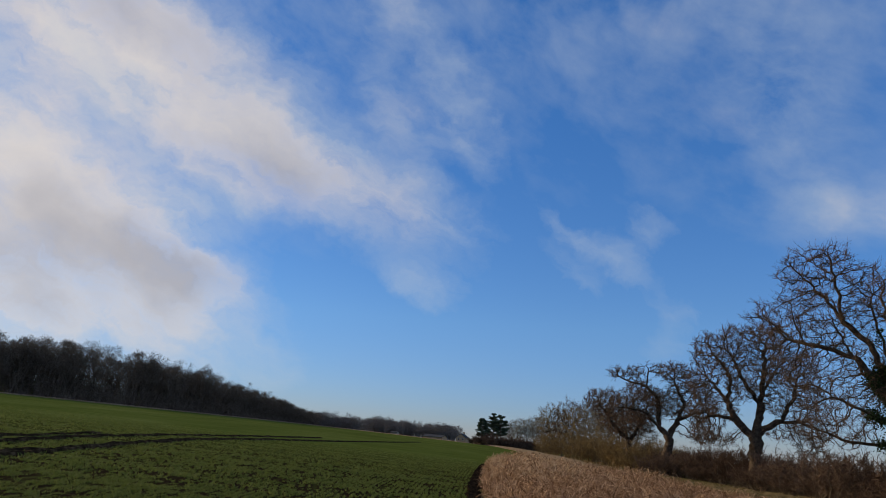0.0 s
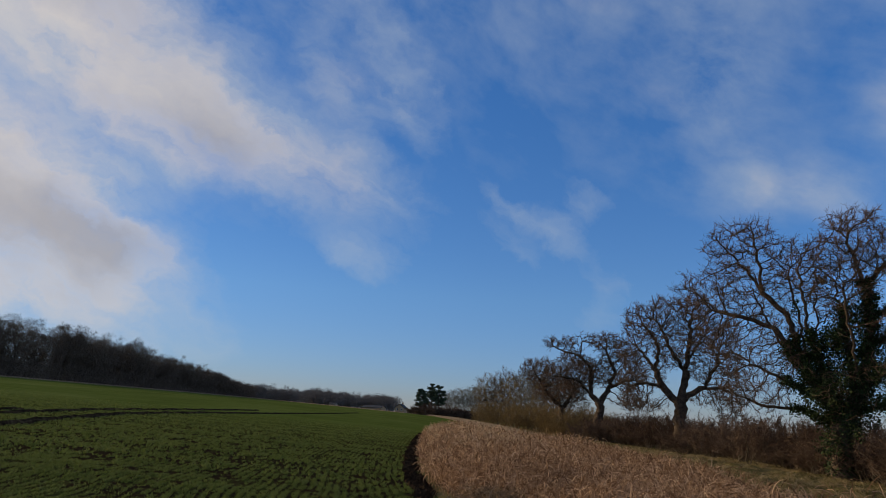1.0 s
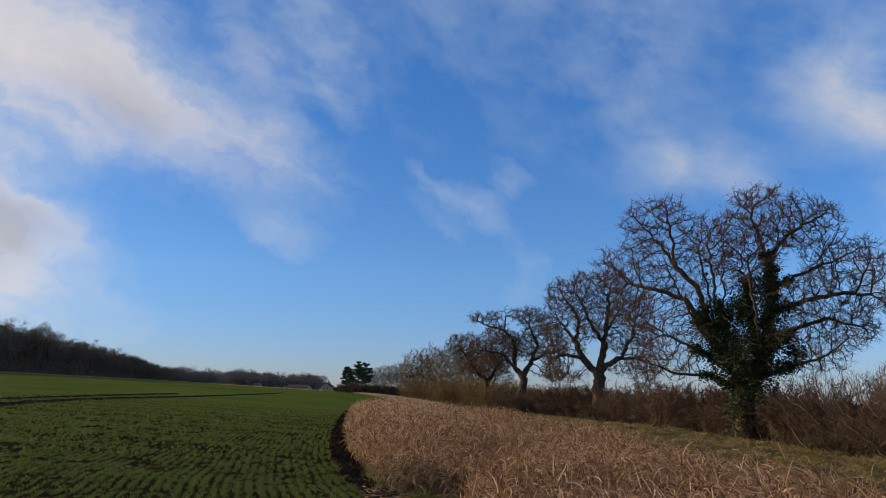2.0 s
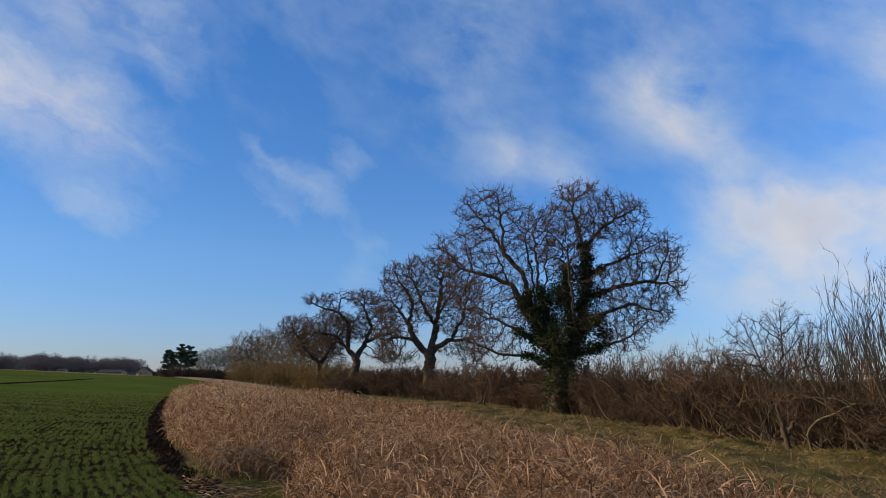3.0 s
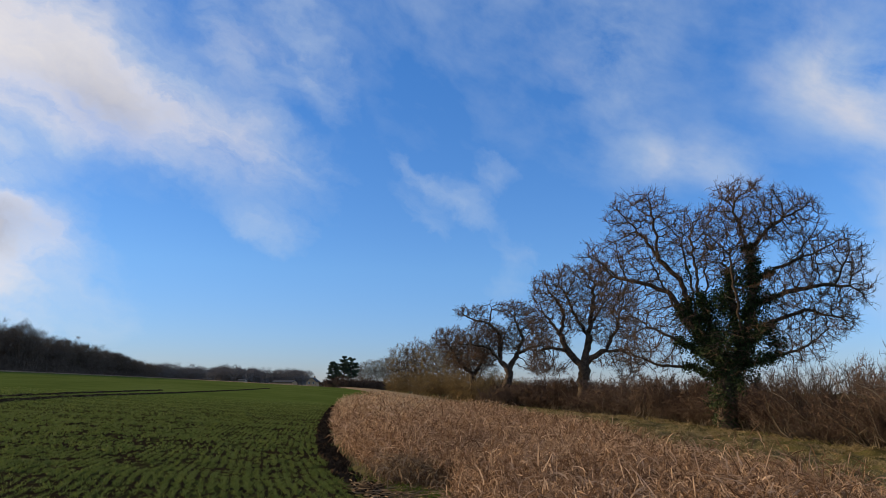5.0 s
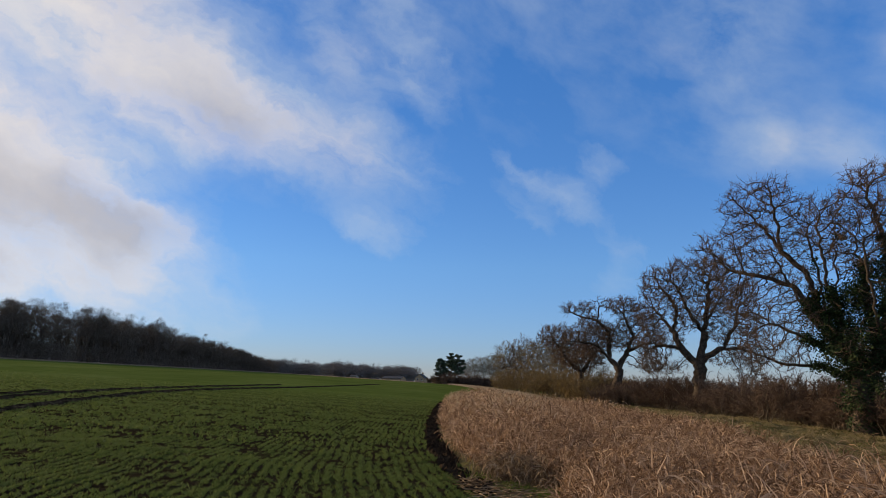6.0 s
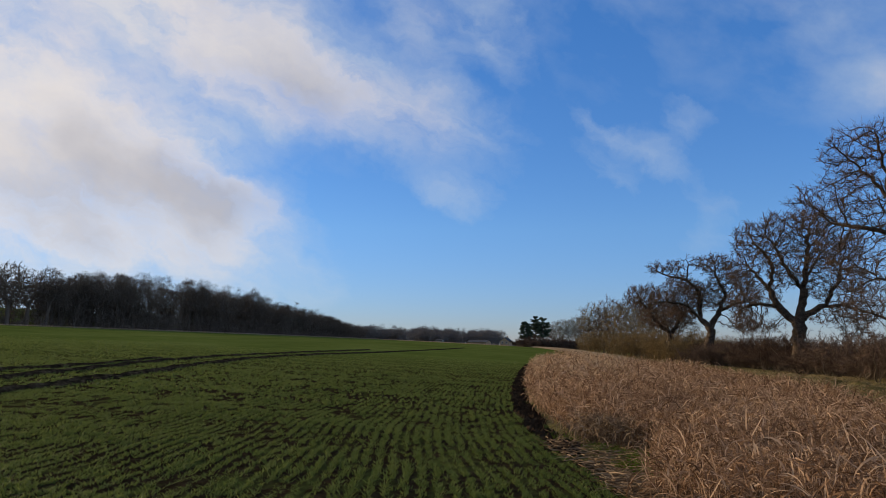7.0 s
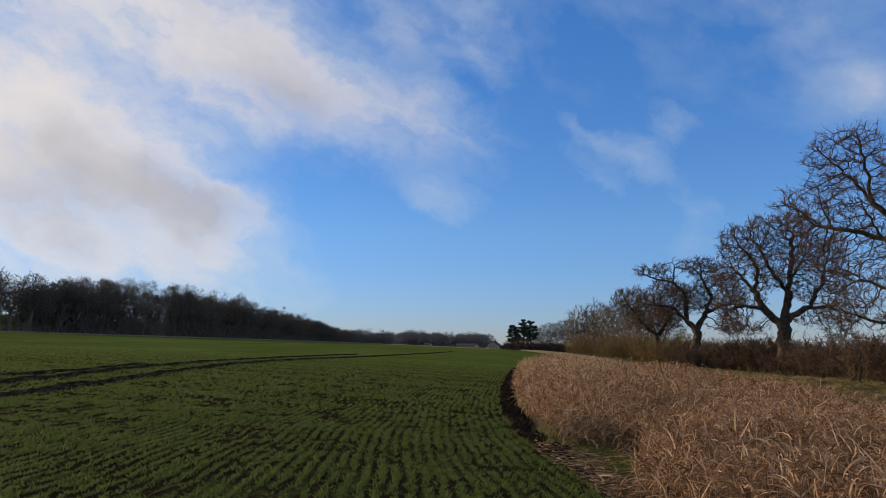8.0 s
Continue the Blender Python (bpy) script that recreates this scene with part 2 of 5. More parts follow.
bark = material("oak_bark", [(0.028, 0.020, 0.014), (0.066, 0.048, 0.034), (0.12, 0.090, 0.064)], 3, bump=0.8, bump_scale=18)
twig_mat = material("oak_twig", [(0.062, 0.039, 0.026), (0.12, 0.076, 0.051), (0.195, 0.13, 0.089)], 2, bump=0)
hedge_bark = material("hedge_stem", [(0.042, 0.032, 0.022), (0.092, 0.071, 0.050), (0.20, 0.16, 0.115)], 3, bump=0.5, bump_scale=30, island=0.5, each=0.3)
hedge_twig = material("hedge_twig", [(0.028, 0.018, 0.013), (0.082, 0.053, 0.037), (0.19, 0.13, 0.092)], 2, bump=0, island=0.5, each=0.35)
pole_mat = material("coppice_pole", [(0.022, 0.018, 0.015), (0.046, 0.038, 0.031), (0.095, 0.081, 0.066)], 3, bump=0.3, island=0.4)
pale_stem = material("mossy_stem", [(0.045, 0.042, 0.022), (0.11, 0.096, 0.058), (0.22, 0.19, 0.13)], 7, bump=0.6, bump_scale=25)
olive_twig = material("sallow_twig", [(0.095, 0.064, 0.029), (0.175, 0.119, 0.053), (0.27, 0.19, 0.09)], 2, bump=0, island=0.5)
grey_twig = material("ash_twig", [(0.09, 0.078, 0.06), (0.16, 0.14, 0.108), (0.25, 0.225, 0.175)], 2, bump=0, island=0.4)
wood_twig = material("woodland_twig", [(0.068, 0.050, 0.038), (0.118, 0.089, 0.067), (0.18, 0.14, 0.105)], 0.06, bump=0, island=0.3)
# distance haze is mixed into this colour: paler and greyer than the nearer wood
hazed_twig = material("hazed_woodland_twig", [(0.10, 0.085, 0.080), (0.145, 0.123, 0.113), (0.19, 0.165, 0.15)], 0.02, bump=0, island=0.4)
ivy_mat = material("ivy_leaf", [(0.011, 0.018, 0.006), (0.026, 0.040, 0.012), (0.052, 0.070, 0.022)], 3, rough=0.6, bump=0, island=0.6, spec=0.12)
needle = material("conifer_needle", [(0.035, 0.048, 0.032), (0.065, 0.082, 0.052), (0.10, 0.118, 0.075)], 1, bump=0, island=0.5)
crop_mat = material("wheat_leaf", [(0.049, 0.073, 0.016), (0.098, 0.128, 0.030), (0.165, 0.185, 0.054)], 1.5, rough=0.7, bump=0, island=0.5, spec=0.06, thin=0.4)
straw = material("dead_grass_blade", [(0.046, 0.023, 0.011), (0.155, 0.084, 0.044), (0.375, 0.230, 0.133), (0.74, 0.52, 0.335)], 0.45, rough=0.75, bump=0, island=0.62, thin=0.4)
verge_blade = material("verge_grass_blade", [(0.043, 0.042, 0.011), (0.098, 0.085, 0.027), (0.205, 0.152, 0.070), (0.42, 0.315, 0.185)], 0.7, rough=0.7, bump=0, island=0.34, thin=0.4)
green_blade = material("fresh_grass_blade", [(0.04, 0.075, 0.008), (0.08, 0.12, 0.014), (0.14, 0.17, 0.03)], 1, rough=0.6, bump=0, island=0.6, thin=0.4)
pale_blade = material("bleached_grass_blade", [(0.28, 0.18, 0.10), (0.42, 0.30, 0.18), (0.58, 0.44, 0.29)], 0.5, rough=0.75, bump=0, island=0.5, thin=0.4)
mud_mat = material("wet_mud", [(0.010, 0.007, 0.004), (0.022, 0.015, 0.010), (0.045, 0.032, 0.021)], 3, rough=0.9, bump=1.0, bump_scale=14, spec=0.0)
rut_mat = material("rut_earth", [(0.010, 0.008, 0.005), (0.034, 0.024, 0.014), (0.12, 0.087, 0.05)], 1.9, rough=0.9, bump=1.0, bump_scale=9, spec=0.0)
tussock_blade = material("tussock_blade", [(0.11, 0.083, 0.034), (0.25, 0.19, 0.090), (0.46, 0.36, 0.20)], 0.8, bump=0, island=0.55, thin=0.35)
far_straw = material("far_margin_blade", [(0.25, 0.18, 0.115), (0.34, 0.255, 0.165), (0.45, 0.35, 0.24)], 0.3, bump=0, island=0.5, thin=0.35)
dull_straw = material("weathered_straw", [(0.070, 0.042, 0.022), (0.18, 0.115, 0.064), (0.42, 0.30, 0.185)], 1, bump=0, island=0.6)
thatch = material("thatch", [(0.04, 0.022, 0.011), (0.08, 0.045, 0.022), (0.14, 0.085, 0.045)], 3, bump=1.0, bump_scale=20)
verge_mat = material("verge_turf", [(0.055, 0.050, 0.014), (0.110, 0.089, 0.029), (0.20, 0.147, 0.065)], 0.8, bump=1.0, bump_scale=12)
margin_mat = material("pale_margin", [(0.17, 0.115, 0.062), (0.245, 0.17, 0.095), (0.31, 0.225, 0.135)], 0.3, bump=0.5, bump_scale=4)
stone_wall = material("farm_stone", [(0.22, 0.18, 0.13), (0.31, 0.26, 0.20), (0.38, 0.33, 0.26)], 1.5, bump=0.5, bump_scale=6)
brick_wall = material("farm_brick", [(0.26, 0.165, 0.095), (0.36, 0.235, 0.14), (0.44, 0.30, 0.185)], 2, bump=0.4, bump_scale=8)
slate = material("dark_slate", [(0.03, 0.03, 0.034), (0.055, 0.055, 0.06), (0.085, 0.085, 0.09)], 1, rough=0.7, bump=0.4, bump_scale=8)
white_paint = material("white_paint", [(0.62, 0.62, 0.6), (0.74, 0.74, 0.72)], 2, bump=0)
dark_glass = material("window_glass", [(0.02, 0.022, 0.025), (0.03, 0.032, 0.036)], 1, rough=0.1, bump=0, spec=0.5)


def field_material():
    """Sown loam: bare soil between the drill rows near by, closing up to green where the rows run together."""
    m = bpy.data.materials.new("sown_field")
    m.use_nodes = True
    t = m.node_tree
    b = t.nodes["Principled BSDF"]
    b.inputs["Roughness"].default_value, b.inputs["Specular IOR Level"].default_value = 0.95, 0.0
    co = t.nodes.new("ShaderNodeTexCoord")

    def noise_tex(scale, detail, stretch=(1, 1, 1)):
        mp, n = t.nodes.new("ShaderNodeMapping"), t.nodes.new("ShaderNodeTexNoise")
        mp.inputs["Scale"].default_value = stretch
        n.inputs["Scale"].default_value, n.inputs["Detail"].default_value = scale, detail
        t.links.new(co.outputs["Object"], mp.inputs["Vector"])
        t.links.new(mp.outputs[0], n.inputs["Vector"])
        return n.outputs["Fac"]

    def ramp(fac, *stops):
        r = t.nodes.new("ShaderNodeValToRGB")
        e = r.color_ramp.elements
        for i, (p, c) in enumerate(stops):
            k = e[0] if i == 0 else e[len(e) - 1] if i == len(stops) - 1 else e.new(p)
            k.position, k.color = p, (*c, 1)
        t.links.new(fac, r.inputs[0])
        return r.outputs[0]

    def mixed(fac, a, bb):
        x = t.nodes.new("ShaderNodeMix")
        x.data_type = "RGBA"
        t.links.new(fac, x.inputs[0])
        t.links.new(a, x.inputs["A"])
        t.links.new(bb, x.inputs["B"])
        return x.outputs["Result"]

    soil = ramp(noise_tex(9, 6), (0.3, (0.012, 0.009, 0.005)), (0.55, (0.024, 0.018, 0.010)), (0.75, (0.044, 0.034, 0.020)))
    green = ramp(noise_tex(0.09, 6, (1, 0.35, 1)), (0.3, (0.060, 0.080, 0.018)), (0.5, (0.074, 0.098, 0.022)), (0.72, (0.094, 0.116, 0.031)))
    streak = ramp(noise_tex(0.5, 7, (0.5, 1.6, 1)), (0.3, (0.72, 0.76, 0.70)), (0.5, (1, 1, 1)), (0.7, (1.14, 1.12, 1.2)))
    toned = t.nodes.new("ShaderNodeMix")
    toned.data_type, toned.blend_type = "RGBA", "MULTIPLY"
    toned.inputs[0].default_value = 1.0
    t.links.new(green, toned.inputs["A"])
    t.links.new(streak, toned.inputs["B"])
    green = toned.outputs["Result"]
    grain = ramp(noise_tex(2.2, 6, (1.6, 0.5, 1)), (0.5, (0, 0, 0)), (0.72, (0.8, 0.8, 0.8)))
    ln = t.nodes.new("ShaderNodeVectorMath")
    ln.operation = "LENGTH"
    t.links.new(co.outputs["Object"], ln.inputs[0])
    away = t.nodes.new("ShaderNodeMapRange")
    away.inputs["From Min"].default_value, away.inputs["From Max"].default_value = 24, 56
    t.links.new(ln.outputs["Value"], away.inputs["Value"])
    sparse = mixed(grain, soil, green)
    t.links.new(mixed(away.outputs[0], sparse, green), b.inputs["Base Color"])
    bn = t.nodes.new("ShaderNodeBump")
    bn.inputs["Strength"].default_value, bn.inputs["Distance"].default_value = 0.9, 0.06
    t.links.new(noise_tex(7, 6), bn.inputs["Height"])
    t.links.new(bn.outputs[0], b.inputs["Normal"])
    return m


field_mat = field_material()


# ---- mesh helpers ----
def tri_mesh(name, V, F, mat, smooth=False):
    V, F = np.asarray(V, np.float32), np.asarray(F, np.int32)
    me = bpy.data.meshes.new(name)
    me.vertices.add(len(V))
    me.vertices.foreach_set("co", V.ravel())
    me.loops.add(F.size)
    me.loops.foreach_set("vertex_index", F.ravel())
    me.polygons.add(len(F))
    me.polygons.foreach_set("loop_start", np.arange(0, F.size, 3, dtype=np.int32))
    me.polygons.foreach_set("use_smooth", np.full(len(F), smooth))
    me.update(calc_edges=True)
    me.materials.append(mat)
    return me


def part(name, shape, mat, parent=None, label="", smooth=False):
    """One mesh object from (vertices, triangles), under a thing or a part."""
    ob = new(name, tri_mesh(name, shape[0], shape[1], mat, smooth))
    if parent:
        ob.parent = parent
    return tagged(ob, label)


def joined(shapes):
    V, F, k = [], [], 0
    for v, f in shapes:
        V.append(v)
        F.append(np.asarray(f) + k)
        k += len(v)
    return np.concatenate(V), np.concatenate(F)


def unit(v):
    return v / np.maximum(np.linalg.norm(v, axis=-1, keepdims=True), 1e-9)


def tube(pts, radii, sides):
    """A tapering limb along a line of points, closed at its end."""
    pts, radii = np.asarray(pts, float), np.asarray(radii, float)
    tan = unit(np.gradient(pts, axis=0))
    ref = np.array([1.0, 0.2, 0.1]) if abs(tan[0][0]) < 0.7 else np.array([0.1, 1.0, 0.2])
    a = unit(np.cross(tan, ref))
    b = np.cross(tan, a)
    th = np.arange(sides) * 2 * np.pi / sides
    V = pts[:, None] + radii[:, None, None] * (np.cos(th)[None, :, None] * a[:, None] + np.sin(th)[None, :, None] * b[:, None])
    n = len(pts)
    i = np.arange(n - 1)[:, None] * sides
    j = np.arange(sides)[None]
    k = (j + 1) % sides
    F = np.concatenate([np.stack([i + j, i + k, i + sides + k], -1).reshape(-1, 3), np.stack([i + j, i + sides + k, i + sides + j], -1).reshape(-1, 3)])
    V = np.concatenate([V.reshape(-1, 3), pts[-1:]])
    tip = len(V) - 1
    last = (n - 1) * sides
    F = np.concatenate([F, [[last + x, last + (x + 1) % sides, tip] for x in range(sides)]])
    return V, F


def twigs(rng, P, D, L, R, curl=0.25, up=0.1, plain=False):
    """Many thin three-sided twigs at once, each with one bend. Gives the shape and, for further twigs, points and ways along them."""
    n = len(P)
    D = unit(D)
    bend = rng.normal(0, curl, (n, 3)) + [0, 0, up]
    M = P + D * L[:, None] * 0.5
    D2 = unit(D + bend)
    T = M + D2 * L[:, None] * 0.5
    a = unit(np.cross(D, rng.normal(0, 1, (n, 3))))
    b = np.cross(D, a)
    if plain:
        V = np.stack([P + R[:, None] * a, P - R[:, None] * (0.5 * a - 0.87 * b), P - R[:, None] * (0.5 * a + 0.87 * b), T], 1).reshape(-1, 3)
        f = np.array([[0, 1, 3], [1, 2, 3], [2, 0, 3]])
        return (V, (f[None] + 4 * np.arange(n)[:, None, None]).reshape(-1, 3)), (P, M, T, D, D2)
    rings = []
    for base, rad in ((P, R), (M, R * 0.65)):
        for k in range(3):
            th = k * 2 * np.pi / 3
            rings.append(base + rad[:, None] * (np.cos(th) * a + np.sin(th) * b))
    V = np.stack(rings + [T], 1).reshape(-1, 3)
    f = np.array([[0, 1, 4], [0, 4, 3], [1, 2, 5], [1, 5, 4], [2, 0, 3], [2, 3, 5], [3, 4, 6], [4, 5, 6], [5, 3, 6]])
    F = (f[None] + 7 * np.arange(n)[:, None, None]).reshape(-1, 3)
    return (V, F), (P, M, T, D, D2)


def offshoots(rng, line, count, spread=0.8, up=0.15, lo=0.25):
    """Starting points and ways for new twigs along given ones."""
    P, M, T, D, D2 = line
    i = np.repeat(np.arange(len(P)), count)
    s = rng.uniform(lo, 1.0, len(i))[:, None]
    Q = np.where(s < 0.5, P[i] + (M[i] - P[i]) * s * 2, M[i] + (T[i] - M[i]) * (s * 2 - 1))
    W = np.where(s < 0.5, D[i], D2[i]) + rng.normal(0, spread, (len(i), 3)) + [0, 0, up]
    return Q, unit(W)


# ---- the lie of the land ----
def lerp(x, xs, ys):
    return np.interp(x, xs, ys)


HEDGE_Y, HEDGE_X = [-30, 2, 8.9, 11.9, 17.2, 37.4, 62, 90, 142, 247, 400], [12, 17.8, 20.2, 21.2, 22.8, 28.0, 31.2, 31.5, 35.6, 41, 42]

WOOD_Y, WOOD_X = [90, 188, 216, 272, 423, 470], [-165, -134, -117, -101, -79, -76]


def land(x, y):
    """Height of the ground: a field that falls to the right and climbs slowly ahead."""
    x, y = np.asarray(x, float), np.asarray(y, float)
    side = np.where(x < 0, 190 * np.tanh(x / 190), 500 * np.tanh(x / 500))
    ahead = np.where(y > 0, 420 * np.tanh(y / 420), y * 0.5)
    far = np.clip((np.hypot(x, y) - 520) / 600, 0, 1)
    z = -0.04 * side + 0.0062 * ahead * 1.03
    near = np.clip(1 - np.hypot(x, y) / 120, 0, 1)
    z = z + near * (0.03 * np.sin(x * 0.7 + 0.4 * y) * np.cos(y * 0.45) + 0.02 * np.sin(1.9 * y + 0.7 * x))
    beyond = np.clip(x - np.interp(y, HEDGE_Y, HEDGE_X) - 3.0, 0, 120)
    z = z - 0.035 * beyond * np.clip((330 - y) / 120, 0, 1)
    bank = np.clip((np.interp(y, WOOD_Y, WOOD_X) - 12 - x) / 70, 0, 1)
    z = z + 7.0 * bank * bank * (3 - 2 * bank) * np.clip(y / 90, 0, 1) * np.clip((620 - y) / 200, 0, 1)
    return z * (1 - 0.5 * far)


CROP_Y = [-20, 4, 8, 9.3, 12.2, 16.6, 20, 25, 37, 41, 49, 55, 57, 60, 100, 200, 320, 420]
CROP_X = [4.0, 2.1, 1.6, 1.38, 1.05, 0.92, 1.05, 1.35, 2.35, 2.75, 3.6, 4.9, 7.5, 10, 15, 24, 30, 25]
DEAD_Y = [-14, -2, 4, 7, 8, 10, 11.2, 12.5, 16, 20, 25, 37, 49, 55, 57]
DEAD_L = [3.9, 3.1, 2.35, 1.75, 2.0, 2.65, 2.25, 1.62, 1.42, 1.55, 1.85, 2.85, 4.2, 5.8, 8.5]
DEAD_R = [4.6, 3.9, 6.6, 8.3, 8.5, 8.9, 9.3, 9.6, 10.2, 11.1, 12.4, 14.6, 15.8, 14.5, 11]


def crop_edge(y):
    return lerp(y, CROP_Y, CROP_X) + 0.06 * np.sin(np.asarray(y) * 2.3)


def hedge_x(y):
    return lerp(y, HEDGE_Y, HEDGE_X)


def ground_sheet():
    u = np.linspace(-1, 1, 241)
    ax = np.sinh(u * 6.3) / np.sinh(6.3) * 4200
    X, Y = np.meshgrid(ax, ax + 20)
    # sunk under the turf of the verge, which is a sheet of its own
    under_turf = np.clip((X - crop_edge(Y) - 0.9) / 1.3, 0, 1) * np.clip((hedge_x(Y) + 1 - X) / 4, 0, 1) * np.clip((Y + 20) / 6, 0, 1) * np.clip((70 - Y) / 10, 0, 1)
    V = np.stack([X, Y, land(X, Y) - 0.5 * under_turf], -1).reshape(-1, 3)
    n = len(ax)
    i = (np.arange(n - 1)[:, None] * n + np.arange(n - 1)[None]).reshape(-1)
    F = np.concatenate([np.stack([i, i + 1, i + n + 1], 1), np.stack([i, i + n + 1, i + n], 1)])
    return V, F


def strip(ys, left, right, lift, steps, rough=0.0, seed=0):
    """A sheet that lies on the land between two lines across which x runs."""
    ys = np.asarray(ys, float)
    s = np.linspace(0, 1, steps)
    X = left[:, None] + (right - left)[:, None] * s[None]
    Y = np.repeat(ys[:, None], steps, 1)
    Z = land(X, Y) + lift
    if rough:
        r = np.random.RandomState(seed)
        Z = Z + r.normal(0, rough, Z.shape)
    Z[:, 0] -= lift + 0.02
    Z[:, -1] -= lift + 0.02
    V = np.stack([X, Y, Z], -1).reshape(-1, 3)
    n = steps
    i = (np.arange(len(ys) - 1)[:, None] * n + np.arange(n - 1)[None]).reshape(-1)
    F = np.concatenate([np.stack([i, i + 1, i + n + 1], 1), np.stack([i, i + n + 1, i + n], 1)])
    return V, F


def patches(seed, x, y, size):
    """A smooth uneven value from 0 to 1 over the land, in patches of the given size."""
    cells = np.random.RandomState(seed).uniform(0, 1, (128, 128))
    u, v = np.asarray(x, float) / size + 500.37, np.asarray(y, float) / size + 500.71
    i, j = np.floor(u).astype(int), np.floor(v).astype(int)
    a, b = u - i, v - j
    a, b = a * a * (3 - 2 * a), b * b * (3 - 2 * b)
    i, j, i2, j2 = i % 128, j % 128, (i + 1) % 128, (j + 1) % 128
    return (cells[i, j] * (1 - a) + cells[i2, j] * a) * (1 - b) + (cells[i, j2] * (1 - a) + cells[i2, j2] * a) * b


def hummocks(x, y):
    """Extra height of the tussocky verge, fading out towards the dead stand and beyond the near part."""
    swell = 0.30 * patches(31, x, y, 1.1) ** 2 + 0.15 * patches(32, x, y, 0.45) ** 2 + 0.10 * patches(33, x, y, 2.6)
    return (swell - 0.13) * np.clip((62 - np.asarray(y, float)) / 12, 0, 1)


ground = tagged(part("ground", ground_sheet(), field_mat, smooth=True), "gently sloping arable ground sown with young winter wheat", "ground", kind="structure")
ys = np.concatenate([np.arange(-25, -1, 0.5), np.arange(-1, 48, 0.22), np.arange(48, 60, 0.5), np.arange(60, 420, 4)])
turf_v, turf_f = strip(ys, crop_edge(ys) + 0.3, hedge_x(ys) + 3.0, 0.02, 84)
turf_v[:, 2] += hummocks(turf_v[:, 0], turf_v[:, 1]) * np.clip((turf_v[:, 0] - lerp(turf_v[:, 1], DEAD_Y, DEAD_R) + 1.5) / 1.5, 0, 1)
verge = tagged(part("grass_verge", (turf_v, turf_f), verge_mat, smooth=True),
               "olive turf verge along the hedge foot", "ground", kind="structure")
ys = np.arange(-14, 57, 0.25)
bed = tagged(part("thatch_bed", strip(ys, lerp(ys, DEAD_Y, DEAD_L), lerp(ys, DEAD_Y, DEAD_R), 0.05, 30, 0.012), thatch),
             "brown matted thatch under the dead grass", "ground", kind="structure")
ys = np.arange(10.2, 57, 0.08)
mud = tagged(part("mud_strip", strip(ys, crop_edge(ys) - 0.05, crop_edge(ys) + 0.42 + 0.1 * np.sin(ys * 1.3), 0.03, 9, 0.035, 3), mud_mat),
             "dark bare ploughed mud along the crop edge", "ground", kind="structure")
ys = np.arange(57, 420, 1.0)
pale = tagged(part("pale_margin", strip(ys, crop_edge(ys) - 0.3, crop_edge(ys) + 5.0, 0.12, 8, 0.03, 4), margin_mat),
              "bleached straw-coloured grass margin beyond the crop", "ground", kind="structure")

ys = np.arange(95, 470, 3.0)
wx = lerp(ys, WOOD_Y, WOOD_X)
tagged(part("field_margin", strip(ys, wx - 3, wx + 8.0, 0.12, 8, 0.02, 5), margin_mat), "pale grass margin at the foot of the wood", "ground", kind="structure")


def rut(points, width, seed):
    """A wheel rut: a churned band with raised lips and a sunken middle."""
    r = np.random.RandomState(seed)
    pts = np.array(points, float)
    length = np.concatenate([[0], np.cumsum(np.linalg.norm(np.diff(pts, axis=0), axis=1))])
    s = np.arange(0, length[-1], 0.25)
    C = np.stack([np.interp(s, length, pts[:, 0]), np.interp(s, length, pts[:, 1])], 1)
    for _ in range(40):
        C[1:-1] = (C[:-2] + 2 * C[1:-1] + C[2:]) / 4
    T = unit(np.gradient(C, axis=0))
    N = np.stack([T[:, 1], -T[:, 0]], 1)
    prof = np.array([(-0.62, -0.02), (-0.5, 0.05), (-0.34, 0.075), (-0.15, 0.02), (0.12, 0.012), (0.33, 0.07), (0.5, 0.05), (0.62, -0.02)])
    wob = 1 + 0.25 * np.sin(s * 0.9 + seed) + r.normal(0, 0.12, len(s))
    XY = C[:, None] + N[:, None] * (prof[None, :, :1] * width * wob[:, None, None])
    Z = land(XY[..., 0], XY[..., 1]) + prof[None, :, 1] + 0.012 + r.normal(0, 0.012, XY.shape[:2])
    V = np.concatenate([XY, Z[..., None]], -1).reshape(-1, 3)
    n = len(prof)
    i = (np.arange(len(s) - 1)[:, None] * n + np.arange(n - 1)[None]).reshape(-1)
    return V, np.concatenate([np.stack([i, i + 1, i + n + 1], 1), np.stack([i, i + n + 1, i + n], 1)])


RUTS = [
    ([(-13.6, 8), (-13.8, 14), (-13.9, 19.8), (-14.0, 23.4), (-14.5, 28), (-14.9, 31)], 0.18),
    ([(-11.9, 6), (-12.2, 13), (-12.4, 17.6), (-12.7, 20.6), (-13.4, 25.2), (-14.0, 32), (-14.2, 38.5), (-13.6, 50), (-12.4, 64.2), (-11.6, 72)], 0.32),
    ([(-9.9, 5), (-10.0, 10), (-10.2, 14.6), (-10.4, 16.9), (-10.9, 21.6), (-11.7, 28), (-12.2, 34.1), (-12.1, 40), (-11.6, 46.8), (-9.1, 65.2), (-5.3, 100.7), (-2.5, 135)], 0.38),
]
for k, (line, width) in enumerate(RUTS):
    tagged(part("tyre_track", rut(line, width, k + 1), rut_mat), "dark muddy tractor tyre rut through green wheat", "tyre track", "tractor ruts", "structure")


